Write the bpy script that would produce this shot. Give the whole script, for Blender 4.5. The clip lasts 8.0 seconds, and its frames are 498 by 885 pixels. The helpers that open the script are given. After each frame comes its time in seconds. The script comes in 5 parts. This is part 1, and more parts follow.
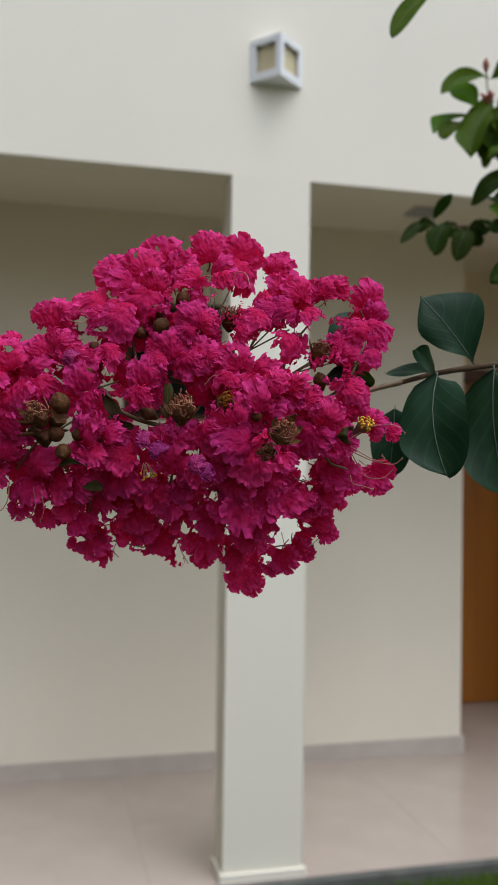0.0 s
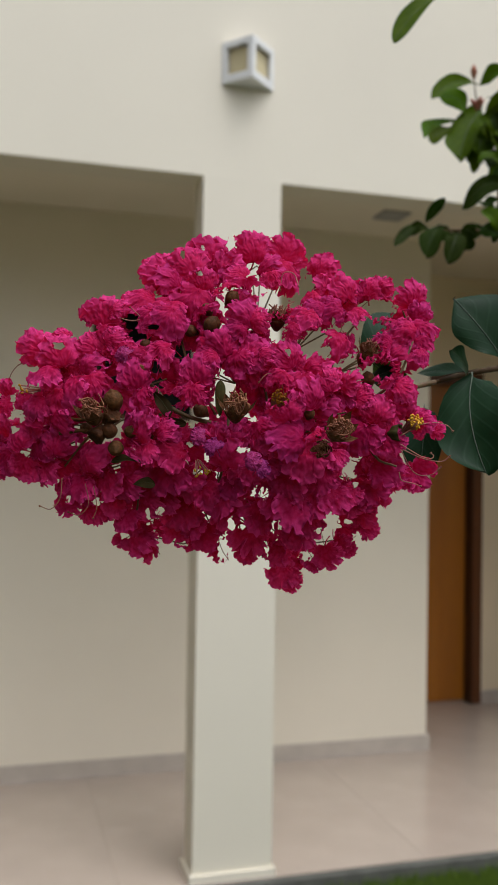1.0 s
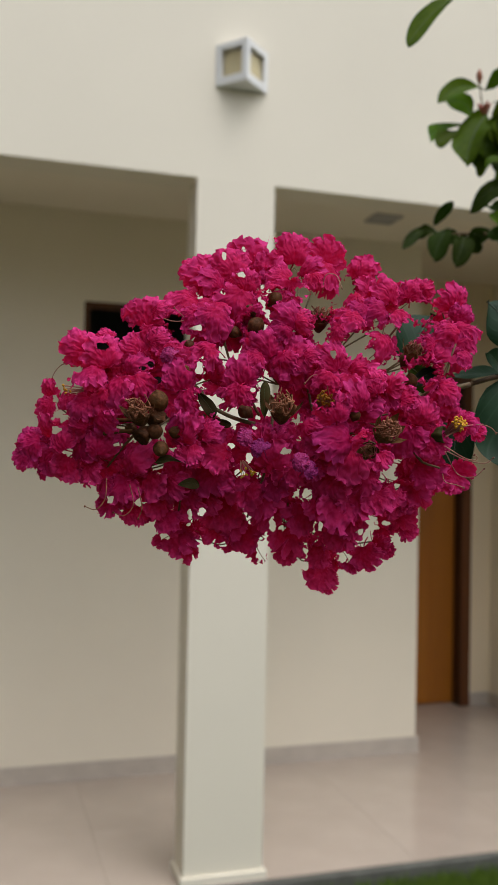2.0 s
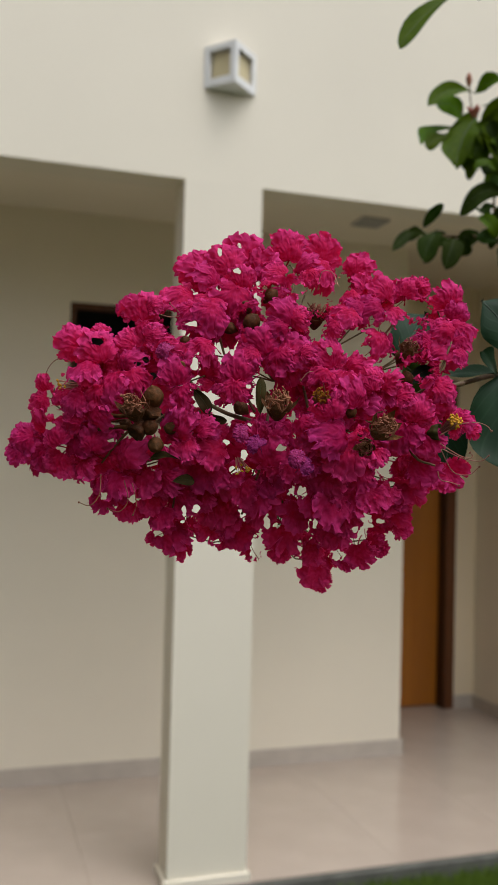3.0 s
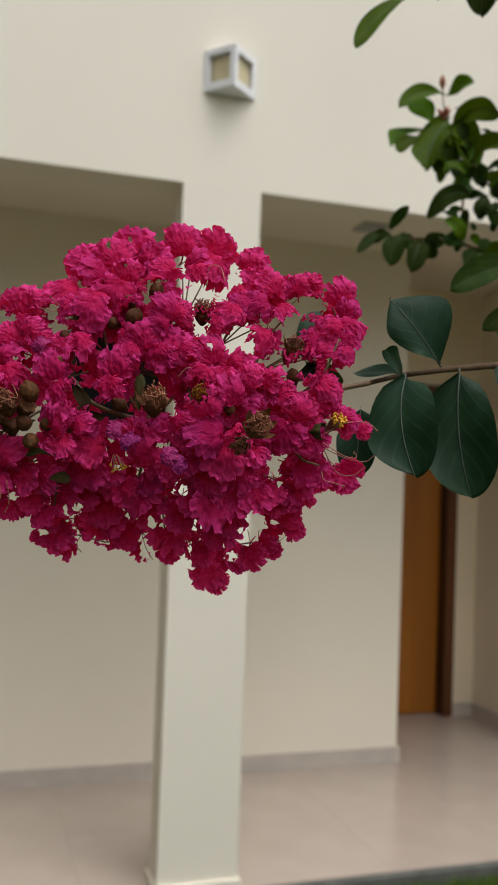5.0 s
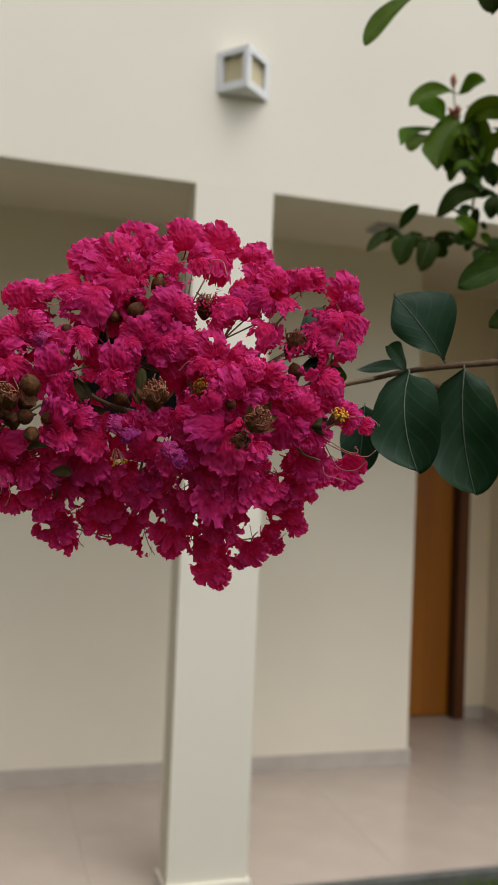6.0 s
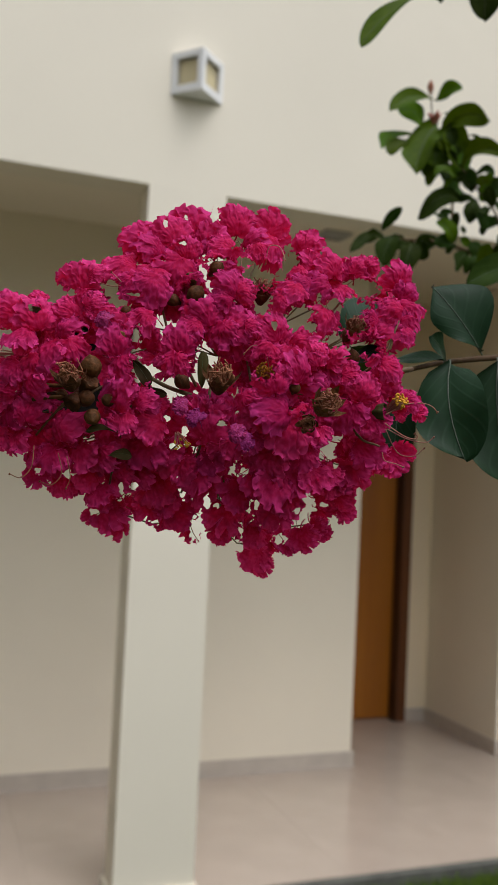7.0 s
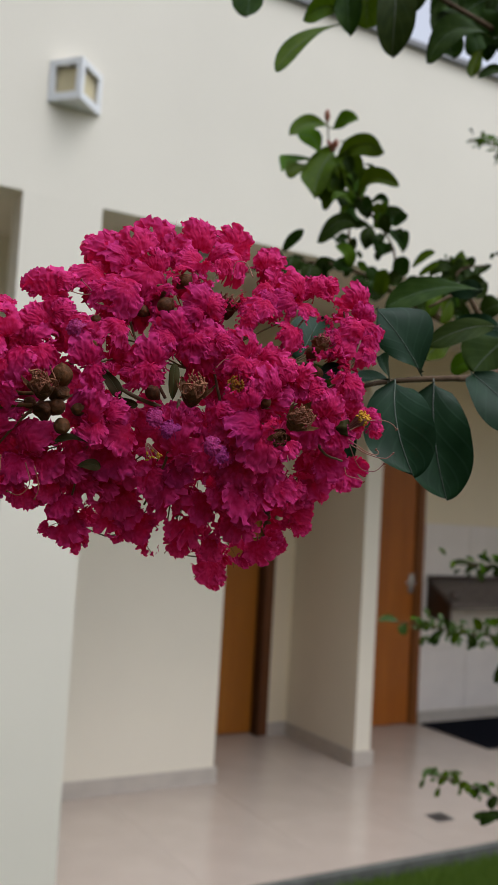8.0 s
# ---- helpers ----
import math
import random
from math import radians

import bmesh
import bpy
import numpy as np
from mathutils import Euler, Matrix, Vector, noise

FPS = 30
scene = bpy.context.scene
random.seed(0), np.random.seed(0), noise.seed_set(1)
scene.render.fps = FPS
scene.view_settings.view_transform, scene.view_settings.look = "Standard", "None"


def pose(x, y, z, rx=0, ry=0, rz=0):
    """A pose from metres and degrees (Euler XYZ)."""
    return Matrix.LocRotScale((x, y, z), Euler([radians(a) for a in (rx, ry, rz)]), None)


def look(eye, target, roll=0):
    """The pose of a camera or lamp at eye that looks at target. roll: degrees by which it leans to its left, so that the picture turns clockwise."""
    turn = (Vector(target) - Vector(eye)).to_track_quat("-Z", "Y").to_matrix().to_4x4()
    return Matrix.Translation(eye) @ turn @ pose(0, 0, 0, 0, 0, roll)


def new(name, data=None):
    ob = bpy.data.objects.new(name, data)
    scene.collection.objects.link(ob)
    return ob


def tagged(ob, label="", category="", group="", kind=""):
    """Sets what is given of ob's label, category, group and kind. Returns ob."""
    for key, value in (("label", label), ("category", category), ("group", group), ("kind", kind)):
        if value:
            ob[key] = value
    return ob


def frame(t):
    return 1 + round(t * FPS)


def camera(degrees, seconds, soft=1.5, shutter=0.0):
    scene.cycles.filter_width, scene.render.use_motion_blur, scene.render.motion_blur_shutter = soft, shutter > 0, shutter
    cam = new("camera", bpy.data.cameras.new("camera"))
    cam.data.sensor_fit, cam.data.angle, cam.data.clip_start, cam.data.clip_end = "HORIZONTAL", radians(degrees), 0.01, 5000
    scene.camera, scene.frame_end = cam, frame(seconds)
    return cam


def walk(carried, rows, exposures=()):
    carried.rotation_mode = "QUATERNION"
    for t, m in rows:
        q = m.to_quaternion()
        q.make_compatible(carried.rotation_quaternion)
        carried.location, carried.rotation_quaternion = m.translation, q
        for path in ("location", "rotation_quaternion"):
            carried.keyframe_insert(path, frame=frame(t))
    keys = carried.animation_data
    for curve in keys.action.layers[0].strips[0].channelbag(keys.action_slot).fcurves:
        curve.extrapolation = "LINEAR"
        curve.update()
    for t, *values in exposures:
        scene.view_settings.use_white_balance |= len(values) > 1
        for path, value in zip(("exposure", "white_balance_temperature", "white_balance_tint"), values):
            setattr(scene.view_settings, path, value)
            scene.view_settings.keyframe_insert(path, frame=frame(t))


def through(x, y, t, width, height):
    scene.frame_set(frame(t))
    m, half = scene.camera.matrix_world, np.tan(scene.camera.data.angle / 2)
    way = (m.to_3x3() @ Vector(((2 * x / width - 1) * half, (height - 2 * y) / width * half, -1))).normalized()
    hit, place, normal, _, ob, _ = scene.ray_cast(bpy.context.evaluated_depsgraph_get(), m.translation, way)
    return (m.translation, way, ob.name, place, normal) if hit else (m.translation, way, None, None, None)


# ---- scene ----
cam = camera(31.3, 8.0, soft=1.35)
PATH = [
    (0, (0.14, 0.344, 1.538), (0.615, 2.286, 1.585), 0.8),
    (0.5, (0.125, 0.345, 1.536), (0.654, 2.273, 1.585), 0.9),
    (1, (0.108, 0.348, 1.536), (0.665, 2.268, 1.587), 0.9),
    (1.5, (0.095, 0.351, 1.536), (0.665, 2.267, 1.59), 1.0),
    (3, (0.085, 0.356, 1.533), (0.701, 2.257, 1.596), 1.4),
    (3.5, (0.088, 0.355, 1.536), (0.713, 2.253, 1.604), 1.6),
    (4, (0.104, 0.352, 1.535), (0.728, 2.251, 1.604), 1.8),
    (4.5, (0.121, 0.35, 1.533), (0.737, 2.251, 1.604), 1.9),
    (6, (0.135, 0.349, 1.53), (0.707, 2.264, 1.605), 2.3),
    (6.5, (0.115, 0.353, 1.525), (0.699, 2.264, 1.603), 2.5),
    (7, (0.095, 0.363, 1.521), (0.795, 2.234, 1.613), 2.7),
    (7.5, (0.075, 0.366, 1.521), (0.923, 2.174, 1.639), 3.3),
    (8, (0.06, 0.376, 1.518), (1.037, 2.116, 1.661), 3.3),
]
EXPOSURES = [(0.0, -0.09, 5860, 12), (0.5, -0.09, 6120, 12), (1.0, -0.09, 6270, 12), (3.5, -0.09, 6420, 12), (6.5, -0.09, 6370, 12), (7.5, -0.09, 6270, 13), (8.0, -0.09, 5960, 13)]
walk(cam, [(t, look(eye, target, roll)) for t, eye, target, roll in PATH], EXPOSURES)
cam.data.dof.use_dof = True
cam.data.dof.focus_distance = 0.31
cam.data.dof.aperture_fstop = 29.0

# ---- light: bright overcast sky over an open courtyard ----
world = bpy.data.worlds.new("overcast_sky")
scene.world = world
world.use_nodes = True
wn, wl = world.node_tree.nodes, world.node_tree.links
sky = wn.new("ShaderNodeTexSky")
sky.sky_type = "NISHITA"
sky.sun_disc = False
sky.sun_elevation, sky.sun_rotation = radians(66), radians(152)
sky.dust_density = 4.0
soften = wn.new("ShaderNodeHueSaturation")
soften.inputs["Saturation"].default_value = 0.2
soften.inputs["Value"].default_value = 1.5
wl.new(sky.outputs["Color"], soften.inputs["Color"])
wl.new(soften.outputs["Color"], wn["Background"].inputs["Color"])
wn["Background"].inputs["Strength"].default_value = 0.16

sun_data = bpy.data.lights.new("sun", "SUN")
sun_data.energy, sun_data.angle, sun_data.color = 1.0, radians(70), (0.80, 0.91, 1.0)
sun = new("sun", sun_data)
sun.rotation_euler = (radians(24), 0, radians(28))


# ---- materials ----
def material(name, colour, rough=0.6, metal=0.0, spots=0.12, scale=6.0, fine=90.0, bump=0.05, spec=0.5, tint=None, depth=0.002):
    """A painted, stone or metal surface with cloudy stains, grain and fine relief. scale, fine: features a metre."""
    m = bpy.data.materials.new(name)
    m.use_nodes = True
    n, l = m.node_tree.nodes, m.node_tree.links
    b = n["Principled BSDF"]
    b.inputs["Roughness"].default_value, b.inputs["Metallic"].default_value = rough, metal
    b.inputs["Specular IOR Level"].default_value = spec
    place = n.new("ShaderNodeTexCoord")
    cloud, grain = n.new("ShaderNodeTexNoise"), n.new("ShaderNodeTexNoise")
    cloud.inputs["Scale"].default_value, cloud.inputs["Detail"].default_value = scale, 4
    grain.inputs["Scale"].default_value, grain.inputs["Detail"].default_value = fine, 3
    for tex in (cloud, grain):
        l.new(place.outputs["Object"], tex.inputs["Vector"])
    mix = n.new("ShaderNodeMix")
    mix.data_type = "RGBA"
    dark = tint or tuple(c * (1 - spots) for c in colour)
    mix.inputs[6].default_value, mix.inputs[7].default_value = (*dark, 1), (*colour, 1)
    spread = n.new("ShaderNodeMapRange")
    spread.inputs[1].default_value, spread.inputs[2].default_value = 0.35, 0.65
    l.new(cloud.outputs["Fac"], spread.inputs[0])
    l.new(spread.outputs[0], mix.inputs[0])
    tone = n.new("ShaderNodeMix")
    tone.data_type, tone.blend_type = "RGBA", "MULTIPLY"
    tone.inputs[0].default_value = spots
    l.new(mix.outputs[2], tone.inputs[6])
    l.new(grain.outputs["Fac"], tone.inputs[7])
    l.new(tone.outputs[2], b.inputs["Base Color"])
    relief = n.new("ShaderNodeBump")
    relief.inputs["Strength"].default_value, relief.inputs["Distance"].default_value = bump, depth
    l.new(grain.outputs["Fac"], relief.inputs["Height"])
    l.new(relief.outputs["Normal"], b.inputs["Normal"])
    return m


def wood_material(name, light, dark, rough=0.35):
    """Varnished wood with upright grain."""
    m = bpy.data.materials.new(name)
    m.use_nodes = True
    n, l = m.node_tree.nodes, m.node_tree.links
    b = n["Principled BSDF"]
    b.inputs["Roughness"].default_value = rough
    place, squeeze = n.new("ShaderNodeTexCoord"), n.new("ShaderNodeMapping")
    squeeze.inputs["Scale"].default_value = (1, 1, 0.06)
    l.new(place.outputs["Object"], squeeze.inputs["Vector"])
    broad, fine = n.new("ShaderNodeTexNoise"), n.new("ShaderNodeTexNoise")
    broad.inputs["Scale"].default_value, broad.inputs["Detail"].default_value = 9, 5
    fine.inputs["Scale"].default_value, fine.inputs["Detail"].default_value = 120, 3
    ramp = n.new("ShaderNodeValToRGB")
    ramp.color_ramp.elements[0].position, ramp.color_ramp.elements[0].color = 0.3, (*dark, 1)
    ramp.color_ramp.elements[1].position, ramp.color_ramp.elements[1].color = 0.7, (*light, 1)
    tone = n.new("ShaderNodeMix")
    tone.data_type, tone.blend_type = "RGBA", "MULTIPLY"
    tone.inputs[0].default_value = 0.35
    for tex in (broad, fine):
        l.new(squeeze.outputs["Vector"], tex.inputs["Vector"])
    l.new(broad.outputs["Fac"], ramp.inputs["Fac"])
    l.new(ramp.outputs["Color"], tone.inputs[6])
    l.new(fine.outputs["Fac"], tone.inputs[7])
    l.new(tone.outputs[2], b.inputs["Base Color"])
    relief = n.new("ShaderNodeBump")
    relief.inputs["Strength"].default_value, relief.inputs["Distance"].default_value = 0.1, 0.001
    l.new(fine.outputs["Fac"], relief.inputs["Height"])
    l.new(relief.outputs["Normal"], b.inputs["Normal"])
    return m


def tile_material(name, colour, rough):
    """Polished porcelain; each piece a little lighter or darker, with cloudy veining."""
    m = material(name, colour, rough=rough, spots=0.06, scale=5.0, fine=60.0, bump=0.01)
    n, l = m.node_tree.nodes, m.node_tree.links
    b = n["Principled BSDF"]
    old = b.inputs["Base Color"].links[0].from_socket
    info, span, tone = n.new("ShaderNodeObjectInfo"), n.new("ShaderNodeMapRange"), n.new("ShaderNodeMix")
    span.inputs[3].default_value, span.inputs[4].default_value = 0.97, 1.0
    tone.data_type, tone.blend_type = "RGBA", "MULTIPLY"
    tone.inputs[0].default_value = 1.0
    l.new(info.outputs["Random"], span.inputs[0])
    l.new(old, tone.inputs[6])
    l.new(span.outputs[0], tone.inputs[7])
    l.new(tone.outputs[2], b.inputs["Base Color"])
    return m


def plant_material(name, colour, other, rough=0.45, glow=0.3, scale=120.0, hue=0.06, tones=(0.75, 1.2), bump=0.3, veins=False, spec=0.4, rays=False, through=None):
    """Thin living tissue: lets some light through, varies from piece to piece and in fine mottling."""
    m = bpy.data.materials.new(name)
    m.use_nodes = True
    n, l = m.node_tree.nodes, m.node_tree.links
    b, out = n["Principled BSDF"], n["Material Output"]
    b.inputs["Roughness"].default_value, b.inputs["Specular IOR Level"].default_value = rough, spec
    place, info, isle, chance = n.new("ShaderNodeTexCoord"), n.new("ShaderNodeObjectInfo"), n.new("ShaderNodeNewGeometry"), n.new("ShaderNodeMath")
    chance.operation, chance.inputs[1].default_value = "PINGPONG", 1.0
    both = n.new("ShaderNodeMath")
    l.new(info.outputs["Random"], both.inputs[0])
    l.new(isle.outputs["Random Per Island"], both.inputs[1])
    l.new(both.outputs[0], chance.inputs[0])
    mottle = n.new("ShaderNodeTexNoise")
    mottle.inputs["Scale"].default_value, mottle.inputs["Detail"].default_value = scale, 4
    l.new(place.outputs["Object"], mottle.inputs["Vector"])
    mix = n.new("ShaderNodeMix")
    mix.data_type = "RGBA"
    mix.inputs[6].default_value, mix.inputs[7].default_value = (*colour, 1), (*other, 1)
    spread = n.new("ShaderNodeMapRange")
    spread.inputs[1].default_value, spread.inputs[2].default_value = 0.35, 0.7
    l.new(mottle.outputs["Fac"], spread.inputs[0])
    l.new(spread.outputs[0], mix.inputs[0])
    shade = n.new("ShaderNodeHueSaturation")
    l.new(mix.outputs[2], shade.inputs["Color"])
    for key, low, high in (("Hue", 0.5 - hue, 0.5 + hue * 0.4), ("Value", *tones)):
        span = n.new("ShaderNodeMapRange")
        span.inputs[3].default_value, span.inputs[4].default_value = low, high
        l.new((chance.outputs[0] if rays else info.outputs["Random"]), span.inputs[0])
        l.new(span.outputs[0], shade.inputs[key])
    colour_out = shade.outputs["Color"]
    if rays:
        split = n.new("ShaderNodeSeparateXYZ")
        l.new(place.outputs["UV"], split.inputs[0])
        # paler petal margin, with highlights on the ruffles put into its colour too
        rim, add = n.new("ShaderNodeMath"), n.new("ShaderNodeMath")
        rim.operation, rim.inputs[1].default_value = "POWER", 3.0
        l.new(split.outputs["X"], rim.inputs[0])
        add.operation, add.inputs[1].default_value = "MULTIPLY_ADD", 0.3
        l.new(spread.outputs[0], add.inputs[0])
        half = n.new("ShaderNodeMath")
        half.operation, half.inputs[1].default_value = "MULTIPLY", 0.75
        l.new(rim.outputs[0], half.inputs[0])
        l.new(half.outputs[0], add.inputs[2])
        add.use_clamp = True
        l.new(add.outputs[0], mix.inputs[0])
        stretch, streak = n.new("ShaderNodeMapping"), n.new("ShaderNodeTexNoise")
        stretch.inputs["Scale"].default_value = (2.0, 46.0, 1.0)
        streak.inputs["Scale"].default_value = 1.0
        l.new(place.outputs["UV"], stretch.inputs["Vector"])
        l.new(stretch.outputs["Vector"], streak.inputs["Vector"])
        lines = n.new("ShaderNodeMapRange")
        lines.inputs[1].default_value, lines.inputs[2].default_value, lines.inputs[3].default_value = 0.3, 0.6, 0.97
        l.new(streak.outputs["Fac"], lines.inputs[0])
        ink = n.new("ShaderNodeMix")
        ink.data_type, ink.blend_type = "RGBA", "MULTIPLY"
        ink.inputs[0].default_value = 1.0
        l.new(colour_out, ink.inputs[6])
        l.new(lines.outputs[0], ink.inputs[7])
        colour_out = ink.outputs[2]
    relief = n.new("ShaderNodeBump")
    relief.inputs["Strength"].default_value, relief.inputs["Distance"].default_value = (0.1 if veins else bump), 0.0006
    if veins:
        split = n.new("ShaderNodeSeparateXYZ")
        l.new(place.outputs["UV"], split.inputs[0])
        side = n.new("ShaderNodeMath")
        side.operation = "ABSOLUTE"
        l.new(split.outputs["X"], side.inputs[0])
        rise = n.new("ShaderNodeMath")
        rise.operation = "MULTIPLY_ADD"
        rise.inputs[1].default_value = -0.45
        l.new(side.outputs[0], rise.inputs[0])
        l.new(split.outputs["Y"], rise.inputs[2])
        wave = n.new("ShaderNodeMath")
        wave.operation = "PINGPONG"
        wave.inputs[1].default_value = 0.1
        l.new(rise.outputs[0], wave.inputs[0])
        line = n.new("ShaderNodeMapRange")
        line.inputs[1].default_value, line.inputs[2].default_value = 0.03, 0.0
        l.new(wave.outputs[0], line.inputs[0])
        vein = n.new("ShaderNodeMix")
        vein.data_type = "RGBA"
        vein.inputs[7].default_value = (*[min(1, c * 1.7 + 0.02) for c in other], 1)
        fade = n.new("ShaderNodeMath")
        fade.operation = "MULTIPLY"
        fade.inputs[1].default_value = 0.14
        l.new(line.outputs[0], fade.inputs[0])
        l.new(fade.outputs[0], vein.inputs[0])
        l.new(colour_out, vein.inputs[6])
        colour_out = vein.outputs[2]
        l.new(line.outputs[0], relief.inputs["Height"])
    else:
        l.new(mottle.outputs["Fac"], relief.inputs["Height"])
    l.new(colour_out, b.inputs["Base Color"])
    l.new(relief.outputs["Normal"], b.inputs["Normal"])
    thin, blend = n.new("ShaderNodeBsdfTranslucent"), n.new("ShaderNodeMixShader")
    blend.inputs[0].default_value = glow
    if through:
        stain = n.new("ShaderNodeMix")
        stain.data_type, stain.blend_type = "RGBA", "MULTIPLY"
        stain.inputs[0].default_value, stain.inputs[7].default_value = 1.0, (*through, 1)
        l.new(colour_out, stain.inputs[6])
        l.new(stain.outputs[2], thin.inputs["Color"])
    else:
        l.new(colour_out, thin.inputs["Color"])
    l.new(b.outputs["BSDF"], blend.inputs[1])
    l.new(thin.outputs["BSDF"], blend.inputs[2])
    l.new(blend.outputs["Shader"], out.inputs["Surface"])
    return m


PAINT = material("cream_wall_paint", (0.79, 0.727, 0.592), rough=0.75, spots=0.05, scale=1.2, fine=260, bump=0.12)
# same cream paint, with the porch's warm bounced light put into its colour
BOUNCE_PAINT = material("cream_paint_warmed_for_bounce", (0.82, 0.742, 0.59), rough=0.75, spots=0.05, scale=1.2, fine=260, bump=0.12)
# the cream paint again, tinted further for light bounced about the door recess
RECESS_BOUNCE = material("cream_paint_recess_bounce", (0.83, 0.71, 0.50), rough=0.75, spots=0.05, scale=1.2, fine=260, bump=0.12)
CEILING_PAINT = material("ceiling_paint", (0.82, 0.745, 0.60), rough=0.8, spots=0.05, scale=1.5, fine=260, bump=0.1)
TILE = tile_material("cream_porcelain", (0.470, 0.386, 0.314), 0.13)
WALL_TILE = tile_material("white_wall_tile", (0.84, 0.76, 0.68), 0.25)
GROUT = material("grout", (0.46, 0.385, 0.312), rough=0.9, spots=0.2, fine=300)
SKIRTING = material("grey_beige_stone_skirting", (0.55, 0.485, 0.405), rough=0.4, spots=0.12, scale=9, fine=200, bump=0.03)
EDGE_STONE = material("grey_step_stone", (0.125, 0.125, 0.105), rough=0.8, spots=0.3, scale=14, fine=300, bump=0.2)
CAPPING = material("dark_grey_metal_capping", (0.24, 0.235, 0.225), rough=0.6, metal=0.0, spots=0.2, scale=8, fine=120)
RED_WOOD = wood_material("reddish_brown_varnished_wood", (0.48, 0.145, 0.014), (0.36, 0.100, 0.010))
BROWN_TRIM = wood_material("brown_varnished_trim", (0.30, 0.10, 0.02), (0.2, 0.066, 0.013))
STAINED = wood_material("dark_stained_panel", (0.06, 0.032, 0.018), (0.035, 0.02, 0.012))
# dark grey of the added west wall, chosen to cut bounced light
DIM_GREY = material("light_cutting_grey", (0.26, 0.24, 0.21), rough=0.9, spots=0.2, scale=2, fine=120, bump=0.3)
DOOR_WOOD = wood_material("honey_brown_varnished_wood", (0.46, 0.160, 0.010), (0.35, 0.112, 0.007))
CASING_WOOD = wood_material("brown_varnished_casing", (0.15, 0.048, 0.012), (0.09, 0.028, 0.007))
# dark upstand wood; on the first door's jamb its near-black stands for shade
FRAME_WOOD = wood_material("dark_wood_and_jamb_shade", (0.06, 0.02, 0.007), (0.03, 0.01, 0.004))
DARK_WOOD = wood_material("dark_brown_window_wood", (0.13, 0.045, 0.014), (0.06, 0.02, 0.007), rough=0.75)
WHITE_METAL = material("white_lacquered_metal", (0.76, 0.76, 0.74), rough=0.45, spots=0.04, fine=200, bump=0.02)
FROSTED = material("beige_frosted_glass", (0.62, 0.53, 0.31), rough=0.5, spots=0.08, scale=14, fine=200, bump=0.03)
CHROME = material("brushed_chrome", (0.72, 0.72, 0.72), rough=0.25, metal=1.0, spots=0.05, fine=400)
BLACK_RUBBER = material("black_rubber", (0.003, 0.004, 0.009), rough=0.85, spec=0.05, spots=0.3, scale=30, fine=500, bump=0.3)
COUNTER_STONE = material("brown_grey_counter_stone", (0.17, 0.135, 0.11), rough=0.55, spots=0.35, scale=25, fine=300)
STEEL = material("dull_steel", (0.20, 0.19, 0.18), rough=0.45, metal=0.9, spots=0.2, fine=200)
LENS_GREY = material("grey_lamp_diffuser", (0.40, 0.39, 0.37), rough=0.5, spots=0.1, fine=150)
ROOM_DARKNESS = material("painted_window_darkness", (0.03, 0.03, 0.03), rough=0.9, fine=60)
SOIL = material("lawn_soil", (0.06, 0.07, 0.025), rough=0.95, spots=0.5, scale=3, fine=80, bump=0.5, tint=(0.05, 0.085, 0.02), depth=0.01)
PETAL = plant_material("magenta_petal", (0.49, 0.003, 0.058), (0.80, 0.064, 0.32), rough=0.6, tones=(0.76, 1.1), glow=0.45, scale=520, hue=0.008, bump=0.2, spec=0.06, rays=True, through=(1.0, 0.2, 0.26))
FADED = plant_material("wilting_petal", (0.25, 0.008, 0.070), (0.36, 0.04, 0.20), rough=0.6, glow=0.3, scale=620, hue=0.02, spec=0.15)
LEAF_BLUE = plant_material("blue_green_leaf", (0.005, 0.020, 0.007), (0.012, 0.036, 0.015), rough=0.42, glow=0.06, scale=70, hue=0.02, tones=(0.85, 1.1), veins=True, spec=0.085)
LEAF_DARK = plant_material("dark_green_leaf", (0.014, 0.032, 0.003), (0.026, 0.050, 0.006), rough=0.55, glow=0.18, scale=90, hue=0.03, veins=True, spec=0.04)
LEAF_FRESH = plant_material("fresh_green_leaf", (0.046, 0.098, 0.002), (0.066, 0.124, 0.003), rough=0.5, glow=0.3, scale=90, hue=0.03, veins=True, spec=0.06)
LEAF_OLIVE = plant_material("olive_bract", (0.032, 0.030, 0.009), (0.060, 0.042, 0.016), rough=0.6, glow=0.15, scale=200, hue=0.02, spec=0.05)
# lime of young leaves and buds, paled for haze over the low sprigs
LEAF_LIME = plant_material("hazed_lime_leaf", (0.06, 0.11, 0.014), (0.085, 0.135, 0.03), rough=0.5, glow=0.4, scale=90, hue=0.03)
MIDRIB = plant_material("pale_leaf_vein", (0.05, 0.075, 0.05), (0.09, 0.12, 0.08), glow=0.1, scale=200)
GREEN_RIB = plant_material("green_leaf_vein", (0.025, 0.05, 0.008), (0.04, 0.07, 0.015), glow=0.1, scale=200)
TWIG = plant_material("grey_brown_twig", (0.085, 0.054, 0.027), (0.13, 0.088, 0.046), rough=0.75, glow=0.0, scale=240, bump=0.6, hue=0.01, spec=0.1)
STALK = plant_material("olive_flower_stalk", (0.09, 0.075, 0.022), (0.15, 0.075, 0.035), rough=0.6, glow=0.05, scale=240)
BUD = plant_material("olive_brown_bud", (0.064, 0.030, 0.010), (0.13, 0.048, 0.016), rough=0.65, glow=0.05, scale=620, hue=0.01, bump=0.9, spec=0.15)
DRIED = plant_material("dried_brown_stamen", (0.16, 0.044, 0.021), (0.31, 0.120, 0.060), rough=0.7, glow=0.1, scale=300, hue=0.015)
